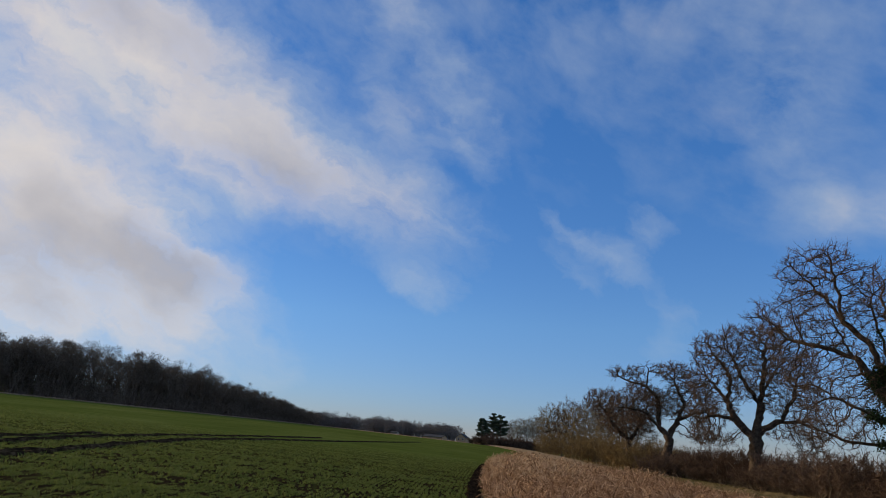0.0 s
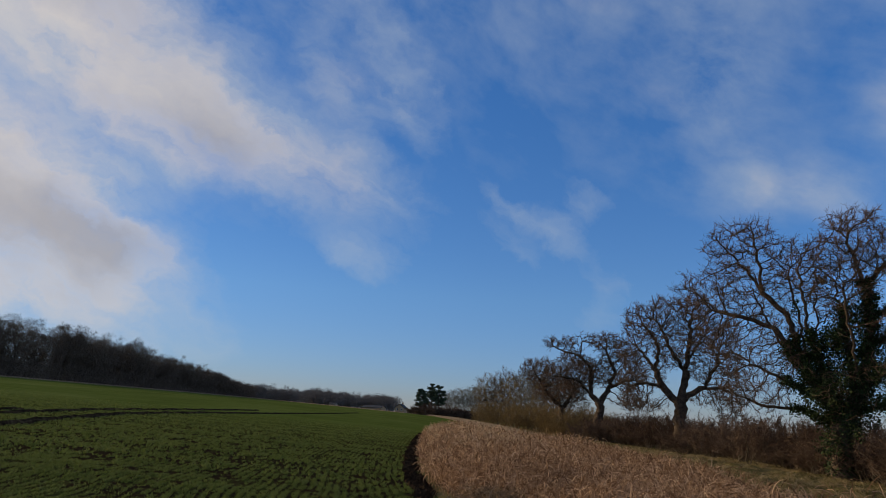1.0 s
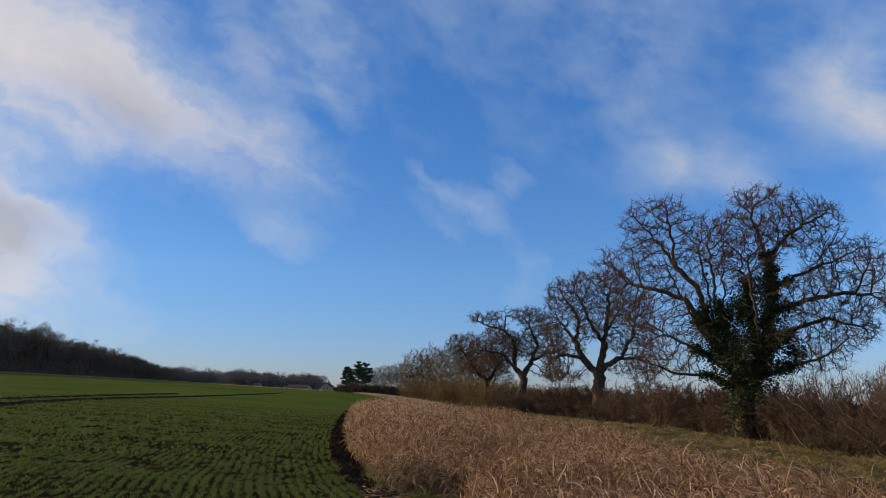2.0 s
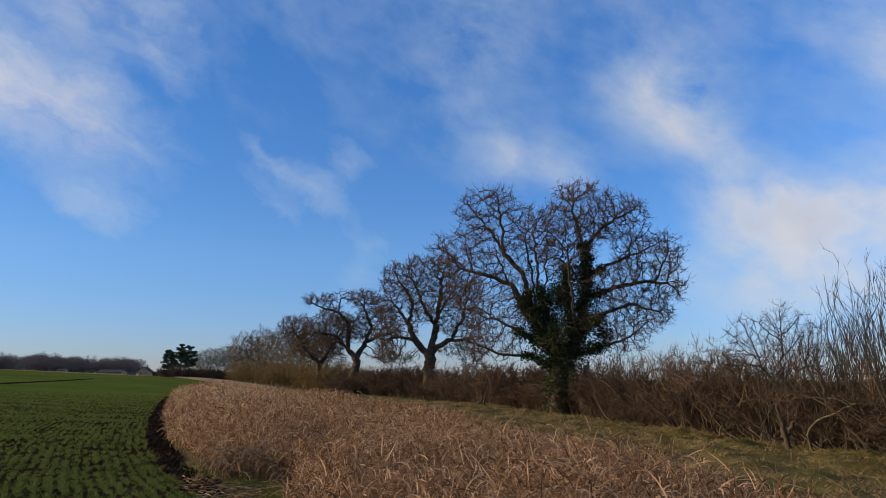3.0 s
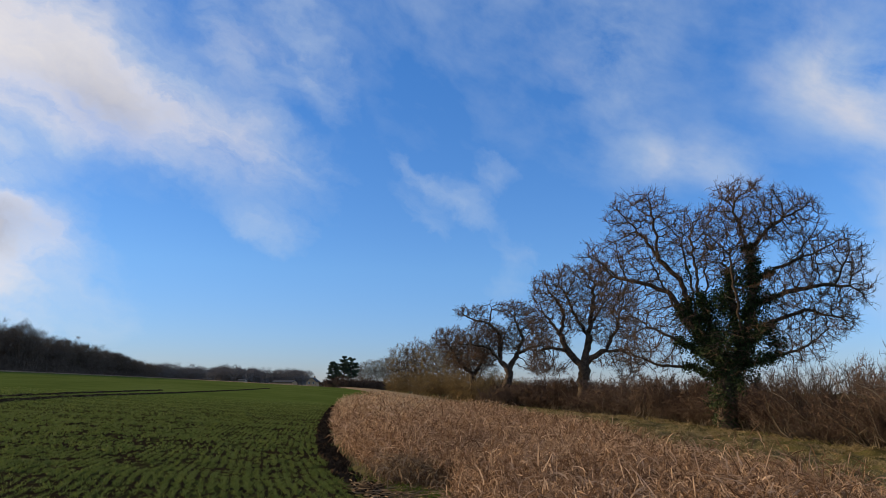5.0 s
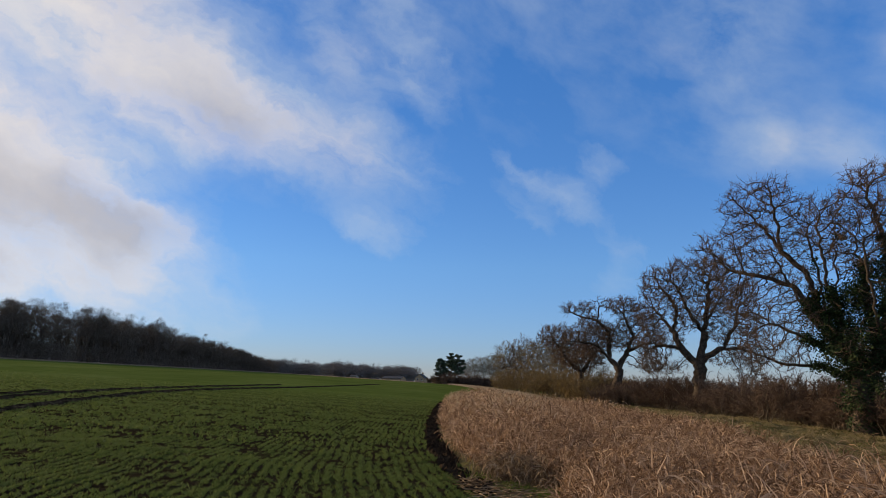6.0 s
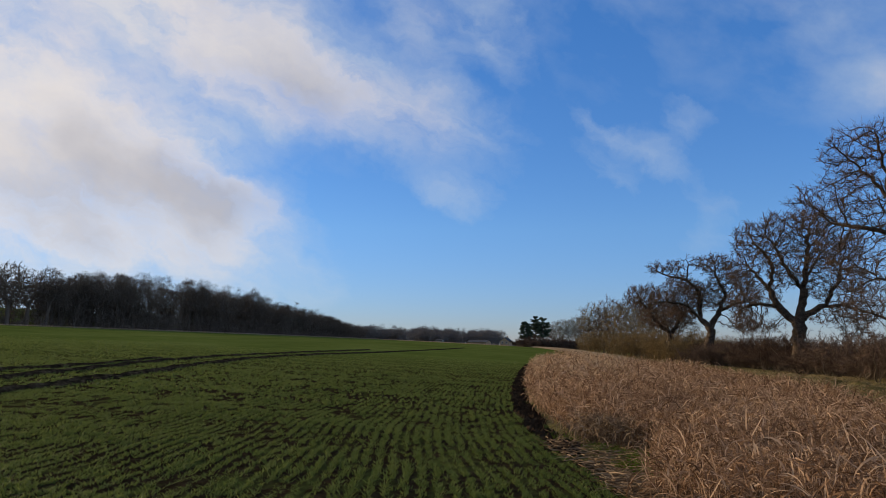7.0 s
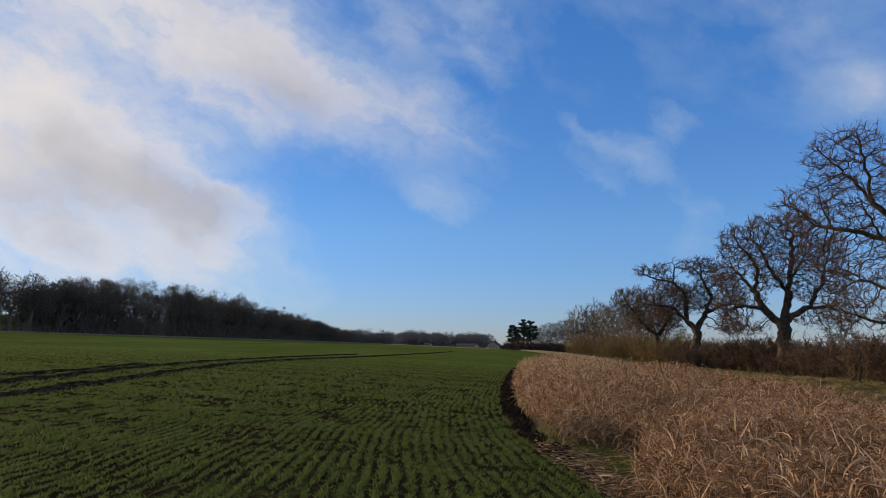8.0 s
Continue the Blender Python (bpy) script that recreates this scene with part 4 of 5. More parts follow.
# the great ivy-clad oak
OAK_1 = (26.6, 36.4)
oak, pos, rad = tree(
    "oak_tree", "large bare many-stemmed oak clad in dark ivy in the hedge", OAK_1, 21,
    [[(0, 0, 0), (0, 0, 2.5), (0.1, 0, 3.3)], [(0.1, 0, 3.3), (1.3, -0.2, 5.2), (1.9, 0, 8.3), (2.0, 0.1, 11.2), (3.0, 0, 12.5), (4.4, 0.2, 13.4)], [(0.1, 0, 3.2), (-0.5, 0.3, 5.0), (-0.8, 0.2, 7.4), (-0.7, 0.2, 11.0)],
     [(-0.4, 0.2, 4.4), (-1.4, -0.3, 6.2), (-1.7, -0.3, 9.4), (-2.1, -0.2, 12.2)], [(-0.3, 0, 4.0), (-2.0, -0.4, 7.1), (-3.0, -0.6, 8.6), (-4.5, -0.5, 9.3), (-6.7, -0.2, 10.0)],
     [(-1.5, -0.2, 7.0), (-2.3, 0.5, 9.6), (-3.6, 0.7, 11.0), (-4.5, 0.6, 12.6), (-5.6, 0.4, 13.8)], [(-3.6, 0.7, 11.0), (-3.8, 0.4, 13.2), (-3.9, 0.2, 14.8)],
     [(-0.1, 0, 3.1), (-2.0, 0.5, 4.0), (-3.8, 0.6, 4.1), (-5.4, 0.5, 4.7)], [(1.85, 0, 7.8), (3.8, -0.5, 8.4), (5.8, -0.4, 8.8), (7.4, -0.2, 8.6)], [(1.3, -0.2, 5.4), (3.5, 0.6, 7.0), (5.0, 0.8, 7.5), (6.5, 0.6, 6.9)],
     [(0.5, 0, 3.8), (2.6, -0.5, 4.5), (4.0, -0.6, 4.9), (5.1, -0.5, 5.6)], [(1.95, 0.1, 10.8), (1.5, 0.5, 12.8), (1.2, 0.5, 14.6)], [(1.9, 0, 9.2), (4.0, 0.9, 10.4), (5.6, 1.0, 11.0)], [(1.0, 0.1, 5.0), (0.7, 1.2, 8.0), (0.4, 1.5, 11.8)], [(0.9, -0.1, 4.8), (1.0, -1.6, 7.4), (0.6, -2.4, 10.6)],
     [(-0.6, 0.2, 5.2), (-2.5, 0.9, 7.4), (-3.6, 1.0, 9.6), (-4.2, 0.8, 11.4)], [(-0.6, 0.3, 6.0), (-1.2, -1.2, 8.6), (-1.4, -1.4, 12.0)], [(-0.8, 0, 4.6), (-3.0, -0.9, 5.8), (-4.6, -1.0, 6.6)]],
    [(-5.25, 0, 13.8, 1.98, 2.4, 1.87), (-3.99, 0, 14.21, 1.65, 2.2, 1.76), (-6.93, 0, 11.12, 1.98, 2.6, 1.65), (-4.83, 0, 10.92, 2.2, 3.0, 1.87), (-1.68, 0, 12.36, 1.87, 3.2, 2.09), (1.68, 0, 13.7, 2.53, 3.4, 2.31), (4.3, 0, 13.08, 2.2, 3.0, 1.87), (5.99, 0, 10.61, 2.31, 3.2, 1.87), (7.04, 0, 8.65, 1.65, 2.6, 1.43), (5.88, 0, 6.8, 1.87, 2.6, 1.54), (4.09, 0, 5.15, 1.76, 2.4, 1.32), (3.99, 0, 8.65, 1.98, 3.2, 1.98), (-6.09, 0, 8.24, 1.87, 2.6, 1.65), (-4.51, 0, 6.59, 2.2, 2.6, 1.54), (-4.62, 0, 4.74, 2.42, 2.4, 1.21), (0.21, 0, 10.92, 2.2, 3.4, 1.76), (0.53, -1.6, 11.74, 2.86, 2.0, 2.2), (4.9, 0.8, 7.5, 2.2, 2.4, 1.6), (3.3, 0, 6.2, 1.6, 2.2, 1.2), (6.3, 0, 7.3, 1.6, 2.2, 1.3), (-2.9, 0, 8.8, 1.8, 2.4, 1.5), (-2.8, 0, 6.6, 1.7, 2.2, 1.2), (-4.1, 0, 14.9, 1.3, 1.6, 0.9)], 8600, step=0.34, tip=0.0175, power=2.34, fork=(3, 4), spread=(0.52, 0.30), twig_r=0.0108, jitter=0.3)
rng = np.random.RandomState(77)
# ivy sleeves on the stems, thick below and thinning upwards
core = np.where((rad > 0.085) & (pos[:, 0] > -2.6) & (pos[:, 0] < 3.0) & (pos[:, 2] < np.where(pos[:, 0] < -1.1, 8.4, 11.6)))[0]
m = 30000
pick = core[rng.randint(0, len(core), m)]
off = unit(rng.normal(0, 1, (m, 3)) * [1, 1, 0.7]) * (rad[pick] + rng.gamma(2.0, 0.085, m) * np.interp(pos[pick, 2], [0, 3, 7, 11.6], [1.3, 1.2, 1.1, 0.8]))[:, None]
part("ivy", leaf_cloud(rng, pos[pick] + off, 0.12), ivy_mat, oak, "dark green ivy leaves round the stems")
# bunches that hang out between the stems
m = 16000
bunch = rng.normal(0, 1, (170, 3)) * [1.15, 0.9, 1.9] + [0.35, 0, 6.0]
bunch[:, 0] *= np.interp(bunch[:, 2], [2, 4, 6, 9], [0.55, 1.0, 1.1, 0.9])
bunch = bunch[bunch[:, 2] > 1.4]
part("ivy", leaf_cloud(rng, bunch[rng.randint(0, len(bunch), m)] + rng.normal(0, 1, (m, 3)) * [0.2, 0.2, 0.3], 0.125), ivy_mat, oak, "ivy bunches between the main limbs")
# dead wands that droop out of the ivy
m = 560
th = rng.uniform(0, 2 * np.pi, m)
q = bunch[rng.randint(0, len(bunch), m)]
wand, line = twigs(rng, q, np.stack([np.cos(th), np.sin(th), rng.uniform(-0.5, 0.5, m)], 1), rng.uniform(0.6, 1.5, m), np.full(m, 0.016), 0.5, -0.35)
q, w = offshoots(rng, line, 4, 0.6, -0.1, 0.3)
tagged(part("dead_wood", joined([wand, twigs(rng, q, w, rng.uniform(0.2, 0.6, len(q)), np.full(len(q), 0.010), 0.4, -0.2, plain=True)[0]]), hedge_twig, oak, "brown bare wands hanging from the ivy"), kind="stuff")

OAK_2 = (32.0, 68.5)
tree("oak_tree", "tall bare oak with a dark forked trunk", OAK_2, 22,
     [[(0, 0, 0), (0.1, 0, 2.5), (0.2, 0, 4.9)], [(0.2, 0, 4.9), (-1.5, 0.2, 6.7), (-2.7, 0, 9.2), (-4.0, 0, 10.8)], [(0.2, 0, 4.9), (0.7, 0, 7.0), (0.9, 0.2, 9.0), (1.5, 0, 11.8), (1.5, 0, 14.4)],
      [(0.8, 0.1, 8.2), (-0.9, -0.5, 11.0), (-1.8, -0.4, 13.4)], [(0.3, 0, 5.2), (2.6, -0.3, 6.8), (4.0, -0.2, 9.0), (4.4, 0, 11)], [(-1.4, 0.1, 6.6), (-3.2, -0.5, 7.0), (-4.8, -0.4, 6.6)], [(0.5, 0, 6.2), (0.8, 1.2, 9.0), (2.8, 1.4, 12.4)],
      [(2.4, -0.2, 6.6), (4.2, 0.6, 6.8), (5.4, 0.5, 6.2)], [(-2.2, 0, 8.2), (-1.9, 0.8, 11.0), (-3.2, 0.8, 13.4)]],
     [(-3.6, 0, 13.2, 2.2, 3.2, 2.4), (-1.2, 0, 14.4, 2.0, 3.4, 2.2), (1.8, 0, 14.6, 2.4, 3.6, 2.1), (4.0, 0, 12.0, 2.2, 3.2, 2.2), (4.9, 0, 9.2, 1.9, 3.0, 1.9), (-4.7, 0, 10.4, 1.8, 2.8, 1.8), (-4.8, 0, 7.4, 1.7, 2.6, 1.6), (0, 0, 11, 3.2, 3.6, 2.6),
      (4.9, 0, 6.0, 2.0, 2.6, 1.7), (-4.4, 0, 5.2, 1.9, 2.4, 1.3), (5.0, 0, 4.2, 1.7, 2.2, 1.0), (-2.8, 0, 7.8, 2.0, 2.6, 1.5), (2.9, 0, 8.6, 2.0, 2.6, 1.7), (-3.0, 0, 4.6, 1.6, 2.2, 0.9), (2.6, -1.2, 5.4, 1.6, 1.4, 0.9)], 7000, step=0.4, tip=0.0225, power=2.25, fork=(3, 4), spread=(0.62, 0.36), twig_r=0.0175, jitter=0.3)

OAK_3 = (30.0, 89.0)
tree("oak_tree", "gnarled bare oak with flat-topped crown and dead spike", OAK_3, 23,
     [[(0.2, 0, 0), (0.3, 0, 2.6), (0.6, 0, 4.8)], [(0.6, 0, 4.8), (-0.6, 0.2, 6.0), (-0.6, 0.2, 9.6), (-2.2, 0, 11.2), (-4.4, 0, 11.8), (-6.2, 0, 12.6)], [(0.6, 0, 4.8), (1.9, 0.2, 7.0), (3.8, 0, 8.0), (5.0, 0, 8.2)],
      [(0.7, 0, 5.2), (2.7, -0.3, 9.0), (1.6, -0.2, 11.4), (1.4, 0, 13.0)], [(-2.0, 0, 11.1), (-1.8, 0, 12.8), (-2.1, 0, 14.4)], [(-0.5, 0.2, 5.8), (-2.2, -0.4, 7.8), (-4.8, -0.4, 8.3), (-6.4, -0.3, 8.2)], [(-0.6, 0.2, 8.0), (0.4, 0.8, 10.4)]],
     [(1.4, 0, 13.1, 2.6, 2.6, 1.3), (4.4, 0, 11.0, 1.8, 2.4, 1.5), (5.0, 0, 8.6, 1.8, 2.4, 1.4), (-5.8, 0, 12.8, 1.4, 1.6, 0.9), (-3.7, 0, 13.0, 1.4, 1.8, 0.9), (-3.0, 0, 10.8, 2.0, 2.4, 1.3), (-4.9, 0, 9.2, 2.0, 2.4, 1.3),
      (-0.9, 0, 9.4, 1.8, 2.4, 1.6), (1.8, 0, 10.6, 1.8, 2.4, 1.4), (4.4, 0, 6.6, 1.4, 2.0, 1.0), (-3.4, 0, 7.0, 2.0, 2.2, 1.0), (1.6, 0, 8.4, 2.0, 2.4, 1.5), (4.8, 0, 5.0, 1.8, 2.2, 1.0)], 6000, step=0.40, tip=0.024, power=2.25, fork=(3, 4), spread=(0.6, 0.38), twig_r=0.0215, jitter=0.34)

OAK_4 = (28.6, 101.0)
tree("oak_tree", "wide low bare oak behind the hedge", OAK_4, 24,
     [[(0, 0, 0), (0.2, 0, 4.0)], [(0.2, 0, 4.0), (-2.4, 0, 6.8), (-3.6, 0, 9)], [(0.2, 0, 4.0), (2.6, 0, 7.5)]],
     [(-3.6, 0, 9.6, 3.0, 3.2, 2.0), (2.8, 0, 9.2, 3.2, 3.2, 2.4), (0, 0, 7, 4.5, 4, 2.4)], 3400, step=0.45, tip=0.026, power=2.3, fork=(3, 5), spread=(0.65, 0.4), twig_r=0.022, jitter=0.32)


def far_tree(label, spot, height, half, seed, mat, name="tree", thick=0.026, count=700):
    """A bare tree of the far hedge line, with an upright oval crown."""
    h = height
    return tree(name, label, spot, seed, [[(0, 0, 0), (0.1, 0, 0.28 * h)], [(0.1, 0, 0.28 * h), (-0.3 * half, 0, 0.6 * h)], [(0.1, 0, 0.28 * h), (0.35 * half, 0, 0.62 * h)]],
                [(0, 0, 0.66 * h, half * 0.9, half * 0.9, 0.32 * h), (-0.4 * half, 0, 0.5 * h, half * 0.6, half * 0.6, 0.22 * h), (0.45 * half, 0, 0.48 * h, half * 0.6, half * 0.6, 0.22 * h)],
                count, step=0.75, power=2.15, fork=(3, 5), spread=(1.1, 0.7), bark_mat=mat, fine_mat=mat, tip=thick, twig_r=thick, jitter=0.28)[0]


for k, (bearing, away, height, half) in enumerate(((16.2, 120, 10.5, 4.4), (15.0, 131, 13.0, 4.2), (13.9, 140, 11.0, 5.0), (13.1, 150, 14.0, 4.4), (12.2, 148, 12.0, 5.0), (11.3, 172, 14.5, 4.6),
                                                   (10.6, 160, 11.0, 4.4), (9.9, 196, 15.0, 5.2), (9.1, 215, 12.0, 4.4), (8.4, 372, 18.5, 6.5), (7.8, 378, 17.5, 6.0), (7.2, 385, 17.0, 6.0), (6.6, 380, 15.5, 5.4), (8.9, 371, 19.0, 6.0), (6.1, 388, 14.0, 5.0))):
    a = radians(bearing)
    kind_mat = grey_twig if bearing < 9.0 else (hedge_bark, olive_twig, grey_twig, hedge_bark, olive_twig, twig_mat)[k % 6]
    far_tree("slender bare tree in the far hedgerow", (away * math.sin(a), away * math.cos(a)), height, half, 40 + k, kind_mat)


for k, (bearing, away, height, half) in enumerate(((-37.6, 226, 18.5, 5.4), (-36.2, 229, 19.5, 5.0), (-35.0, 233, 18.0, 5.2), (-33.7, 236, 19.0, 4.8), (-39.0, 224, 18.0, 5.5), (-31.9, 246, 18.5, 5.0))):
    a = radians(bearing)
    far_tree("tall bare tree at the edge of the wood", (away * math.sin(a), away * math.cos(a)), height * 0.98, half * 1.05, 140 + k, wood_twig, thick=0.042, count=1100)


tree("ash_sapling", "small bare grey ash rising out of the hedge", (23.6, 17.9), 61,
     [[(0, 0, 0), (0.05, 0, 1.9)], [(0.05, 0, 1.9), (-0.7, 0.2, 3.4)], [(0.05, 0, 1.9), (0.2, -0.2, 3.8)], [(0.05, 0, 1.6), (1.0, 0.1, 3.2)]],
     [(-0.9, 0, 3.8, 1.2, 1.2, 1.3), (0.3, 0, 4.4, 1.2, 1.2, 1.2), (1.2, 0, 3.7, 0.9, 1.0, 1.2), (-1.7, 0, 3.2, 0.8, 0.9, 0.9)], 900, step=0.22, tip=0.008, power=2.2, fork=(2, 2), spread=(0.4, 0.2),
     bark_mat=pole_mat, fine_mat=pole_mat, split=0.05, flare=0.2, twig_r=0.006, up=0.3, jitter=0.16)


# ---- hedge ----
def shrub_shape(seed, height, half, stems, level, upright, thick, twig_r, reach=0.26, wave=1.0, tangle=None):
    """A leafless bush: (stems, twigs) as two shapes."""
    rng = np.random.RandomState(seed)
    n = stems
    foot = np.stack([rng.uniform(-half, half, n), rng.uniform(-0.7, 0.7, n), np.zeros(n)], 1)
    way = np.stack([rng.normal(0, 1 - upright, n), rng.normal(0, 1 - upright, n), np.full(n, 1.0)], 1)
    shapes, lines = [], []
    H = height * rng.uniform(0.55 if upright < 0.9 else 0.82, 1.05, n)
    for i in range(n):
        m = 7
        s = np.linspace(0, 1, m)[:, None]
        sway = np.cumsum(rng.normal(0, 0.05 * wave * (1.2 - upright), (m, 3)), 0) * height * 0.6
        sway[0] = 0
        pts = foot[i] + unit(way[i]) * s * H[i] + sway * [1, 1, 0.3]
        pts[:, 2] = np.maximum(pts[:, 2], 0)
        shapes.append(tube(pts, thick * rng.uniform(0.5, 1.4) * (1 - 0.82 * s[:, 0]), 5))
        for a, b in zip(pts[1:-1], pts[2:]):
            lines.append((a, (a + b) / 2, b, unit(b - a), unit(b - a)))
    line = tuple(np.array(c) for c in zip(*lines))
    fine = []
    size = height * reach
    r = twig_r
    for count_at, count in enumerate(level):
        q, w = offshoots(rng, line, count, tangle or 0.9 - 0.5 * upright, 0.15 if tangle else 0.1 + 0.5 * upright, 0.0)
        keep = (q[:, 2] > 0.9) | (rng.uniform(0, 1, len(q)) < 0.34)
        q, w = q[keep], w[keep]
        q[:, 2] = np.maximum(q[:, 2], 0.05)
        s, line = twigs(rng, q, w, size * rng.uniform(0.4, 1.2, len(q)), np.full(len(q), r), 0.7 if tangle else 0.35 + 0.4 * (1 - upright), 0.08, plain=count_at > 0)
        s[0][:, 2] = np.maximum(s[0][:, 2], 0.02)
        fine.append(s)
        size, r = size * 0.55, r * 0.72
    return joined(shapes), joined(fine), shapes


def shrub(name, label, spot, shapes, mats, turn=0, scale=(1, 1, 1), group="", category="shrub", poles=False):
    x, y = spot
    top = tagged(new(name), label, category, group)
    top.matrix_world = pose(x, y, float(land(x, y)) - 0.05, 0, 0, turn) @ Matrix.Diagonal((*scale, 1))
    stems = [shapes[0]] if not poles else shapes[2]
    for one in stems:
        part("pole" if poles else "stool", one, mats[0], top, smooth=True)
    tagged(part("brushwood", shapes[1], mats[1], top), kind="stuff")
    return top


rng = np.random.RandomState(5)
near_kinds = [shrub("hedge_shrub", "dense leafless brown hawthorn hedge bush", (60 + 4 * k, 20), shrub_shape(60 + k, 3.3, 1.6, 32, (5, 5), 0.56, 0.040, 0.0115, 0.19, 2.8, 1.4), (hedge_bark, hedge_twig), group="hedge bushes") for k in range(3)]
far_kinds = [shrub("hedge_shrub", "dense leafless brown hawthorn hedge bush", (60 + 4 * k, 30), shrub_shape(70 + k, 3.2, 2.0, 26, (4, 4, 1), 0.55, 0.038, 0.021, 0.24, 2.0, 1.2), (hedge_bark, hedge_twig), group="hedge bushes") for k in range(2)]
light_kinds = [shrub("hedge_shrub", "dense leafless brown hawthorn hedge bush", (60 + 4 * k, 36), shrub_shape(76 + k, 3.3, 2.2, 16, (4, 4, 1), 0.5, 0.05, 0.042, 0.25, 2.0, 1.1), (hedge_bark, hedge_twig), group="hedge bushes") for k in range(2)]
olive_kind = shrub("sallow_bush", "olive-brown bare sallow bush", (60, 40), shrub_shape(80, 5.6, 2.6, 28, (4, 4, 1), 0.55, 0.045, 0.030, 0.24, 2.0, 1.1), (olive_twig, olive_twig), group="sallow bushes")
pole_kinds = [shrub("hazel_coppice", "tall bare hazel coppice with upright poles", (60 + 4 * k, 50), shrub_shape(90 + k, 6.0, 1.5, 30, (1, 2), 0.95, 0.026, 0.0095, 0.15, 5.0), (pole_mat, pole_mat), group="coppice stools", poles=True) for k in range(2)]


def plant(kind, x, y, turn, sx, sz):
    c = copy_thing(kind, pose(x, y, float(land(x, y)) - 0.05, 0, 0, turn))
    c.scale = (sx, sx, sz)
    return c


y = 1.0
k = 0
while y < 150:
    x = float(hedge_x(y)) + (0.9 if 66 < y < 72 else 0)
    slope = math.degrees(math.atan2(float(hedge_x(y + 1) - hedge_x(y - 1)), 2.0))
    lows = 0.72 if y < 16 else 0.88 if y < 33 else 0.86 if y < 100 else 1.15
    turn = 90 - slope + float(rng.choice([0, 180])) + rng.uniform(-12, 12)
    if y < 32:
        plant(near_kinds[k % 3], x + rng.uniform(-0.45, 0.45), y, turn, 1.0, lows * (1 + 0.2 * math.sin(y * 0.9) + 0.12 * math.sin(y * 2.3)) * rng.uniform(0.62, 1.25))
        y += 1.7
    else:
        plant((far_kinds if y < 95 else light_kinds)[k % 2], x + rng.uniform(-0.7, 0.7), y, turn, 1.15, lows * (1 + 0.22 * math.sin(y * 0.55) + 0.12 * math.sin(y * 1.4)) * rng.uniform(0.62, 1.2))
        y += 2.8 if y < 90 else 4.0
    k += 1
for y, sz in ((3.0, 0.95), (4.2, 0.98), (5.4, 0.95), (6.5, 0.93), (7.6, 0.94), (8.6, 1.0), (9.6, 1.02), (10.6, 1.0), (11.5, 1.0), (12.3, 0.95), (13.1, 0.88), (14.0, 0.82), (14.9, 0.76), (15.9, 0.7)):
    plant(pole_kinds[int(y * 10) % 2], float(hedge_x(y)) + 0.6 + 0.5 * math.sin(y * 5), y, rng.uniform(0, 360), 1.0, sz)
for y, sz in ((11.0, 0.93), (13.4, 0.8), (15.4, 0.72), (16.6, 0.62), (17.6, 0.58), (18.6, 0.55)):
    plant(pole_kinds[int(y * 10) % 2], float(hedge_x(y)) + 1.7, y, rng.uniform(0, 360), 1.0, sz)
for y, sz in ((19.6, 0.6), (24.2, 0.6), (25.6, 0.66), (27, 0.56), (28.4, 0.7), (29.6, 0.6), (31.5, 0.66), (33, 0.6), (43, 0.6), (47, 0.5)):
    plant(pole_kinds[int(y * 10) % 2], float(hedge_x(y)) + 0.8, y, rng.uniform(0, 360), 0.8, sz)
for y, sz in ((19.6, 1.25), (21.0, 1.38), (22.4, 1.3), (23.6, 1.15), (26.5, 1.1)):
    plant(near_kinds[int(y * 10) % 3], float(hedge_x(y)) + 0.9, y, rng.uniform(0, 360), 1.05, sz)
for k in range(30):
    y = 34 + 2.35 * k
    plant(far_kinds[k % 2], float(hedge_x(y)) + (3.2 if 62 < y < 76 else 2.4), y, 47 * k, 1.3, 1.0 + 0.3 * math.sin(k * 2.9))
for y, sz in ((40.5, 1.3), (45, 1.15), (50, 1.3), (54, 1.1), (58, 1.25), (63, 1.35), (74, 1.3), (80, 1.35), (84, 1.2)):
    plant(far_kinds[int(y) % 2], float(hedge_x(y)) + 1.4, y, 31 * y, 1.0, sz)
for px, py, sz in ((28.5, 85.5, 0.85), (29.4, 86.5, 0.95), (27.6, 87.5, 0.7), (31.0, 84.0, 0.9), (30.2, 66.0, 0.6), (33.0, 66.4, 0.75)):
    plant(far_kinds[int(py) % 2], px, py, 40 * px, 0.9, sz)
# a darker second row behind the front of the hedge
for k in range(26):
    y = 2.0 + 2.3 * k
    plant(near_kinds[k % 3], float(hedge_x(y)) + 1.7, y, 70 * k, 1.1, (0.82 if y < 20 else 0.68) + 0.1 * math.sin(k * 2.3))
for bearing, away, s in ((10.4, 150, 1.0), (11.8, 135, 0.95), (13.0, 128, 1.05), (14.2, 118, 0.95), (15.6, 108, 0.85), (9.4, 190, 1.05), (17.2, 104, 0.75), (12.4, 118, 0.75), (14.8, 112, 0.8), (16.4, 100, 0.7), (18.4, 112, 0.9), (19.4, 104, 0.8), (17.8, 124, 1.0), (20.2, 100, 0.7), (11.0, 165, 1.1), (9.8, 170, 1.0)):
    a = radians(bearing)
    plant(olive_kind, away * math.sin(a), away * math.cos(a), bearing * 31, s, s)
for k in range(34):
    spot_az, spot_d = radians(3.75 + 0.155 * k), 362 + 8 * math.sin(k * 1.3)
    plant(far_kinds[k % 2], spot_d * math.sin(spot_az), spot_d * math.cos(spot_az), 50 * k, 2.0, 1.25 + 0.25 * math.sin(k * 2.7))
for k in range(9):
    a = radians(2.75 + 0.15 * k)
    plant(far_kinds[k % 2], 468 * math.sin(a), 468 * math.cos(a), 70 * k, 1.7, 1.0 + 0.2 * math.sin(k * 2.2))
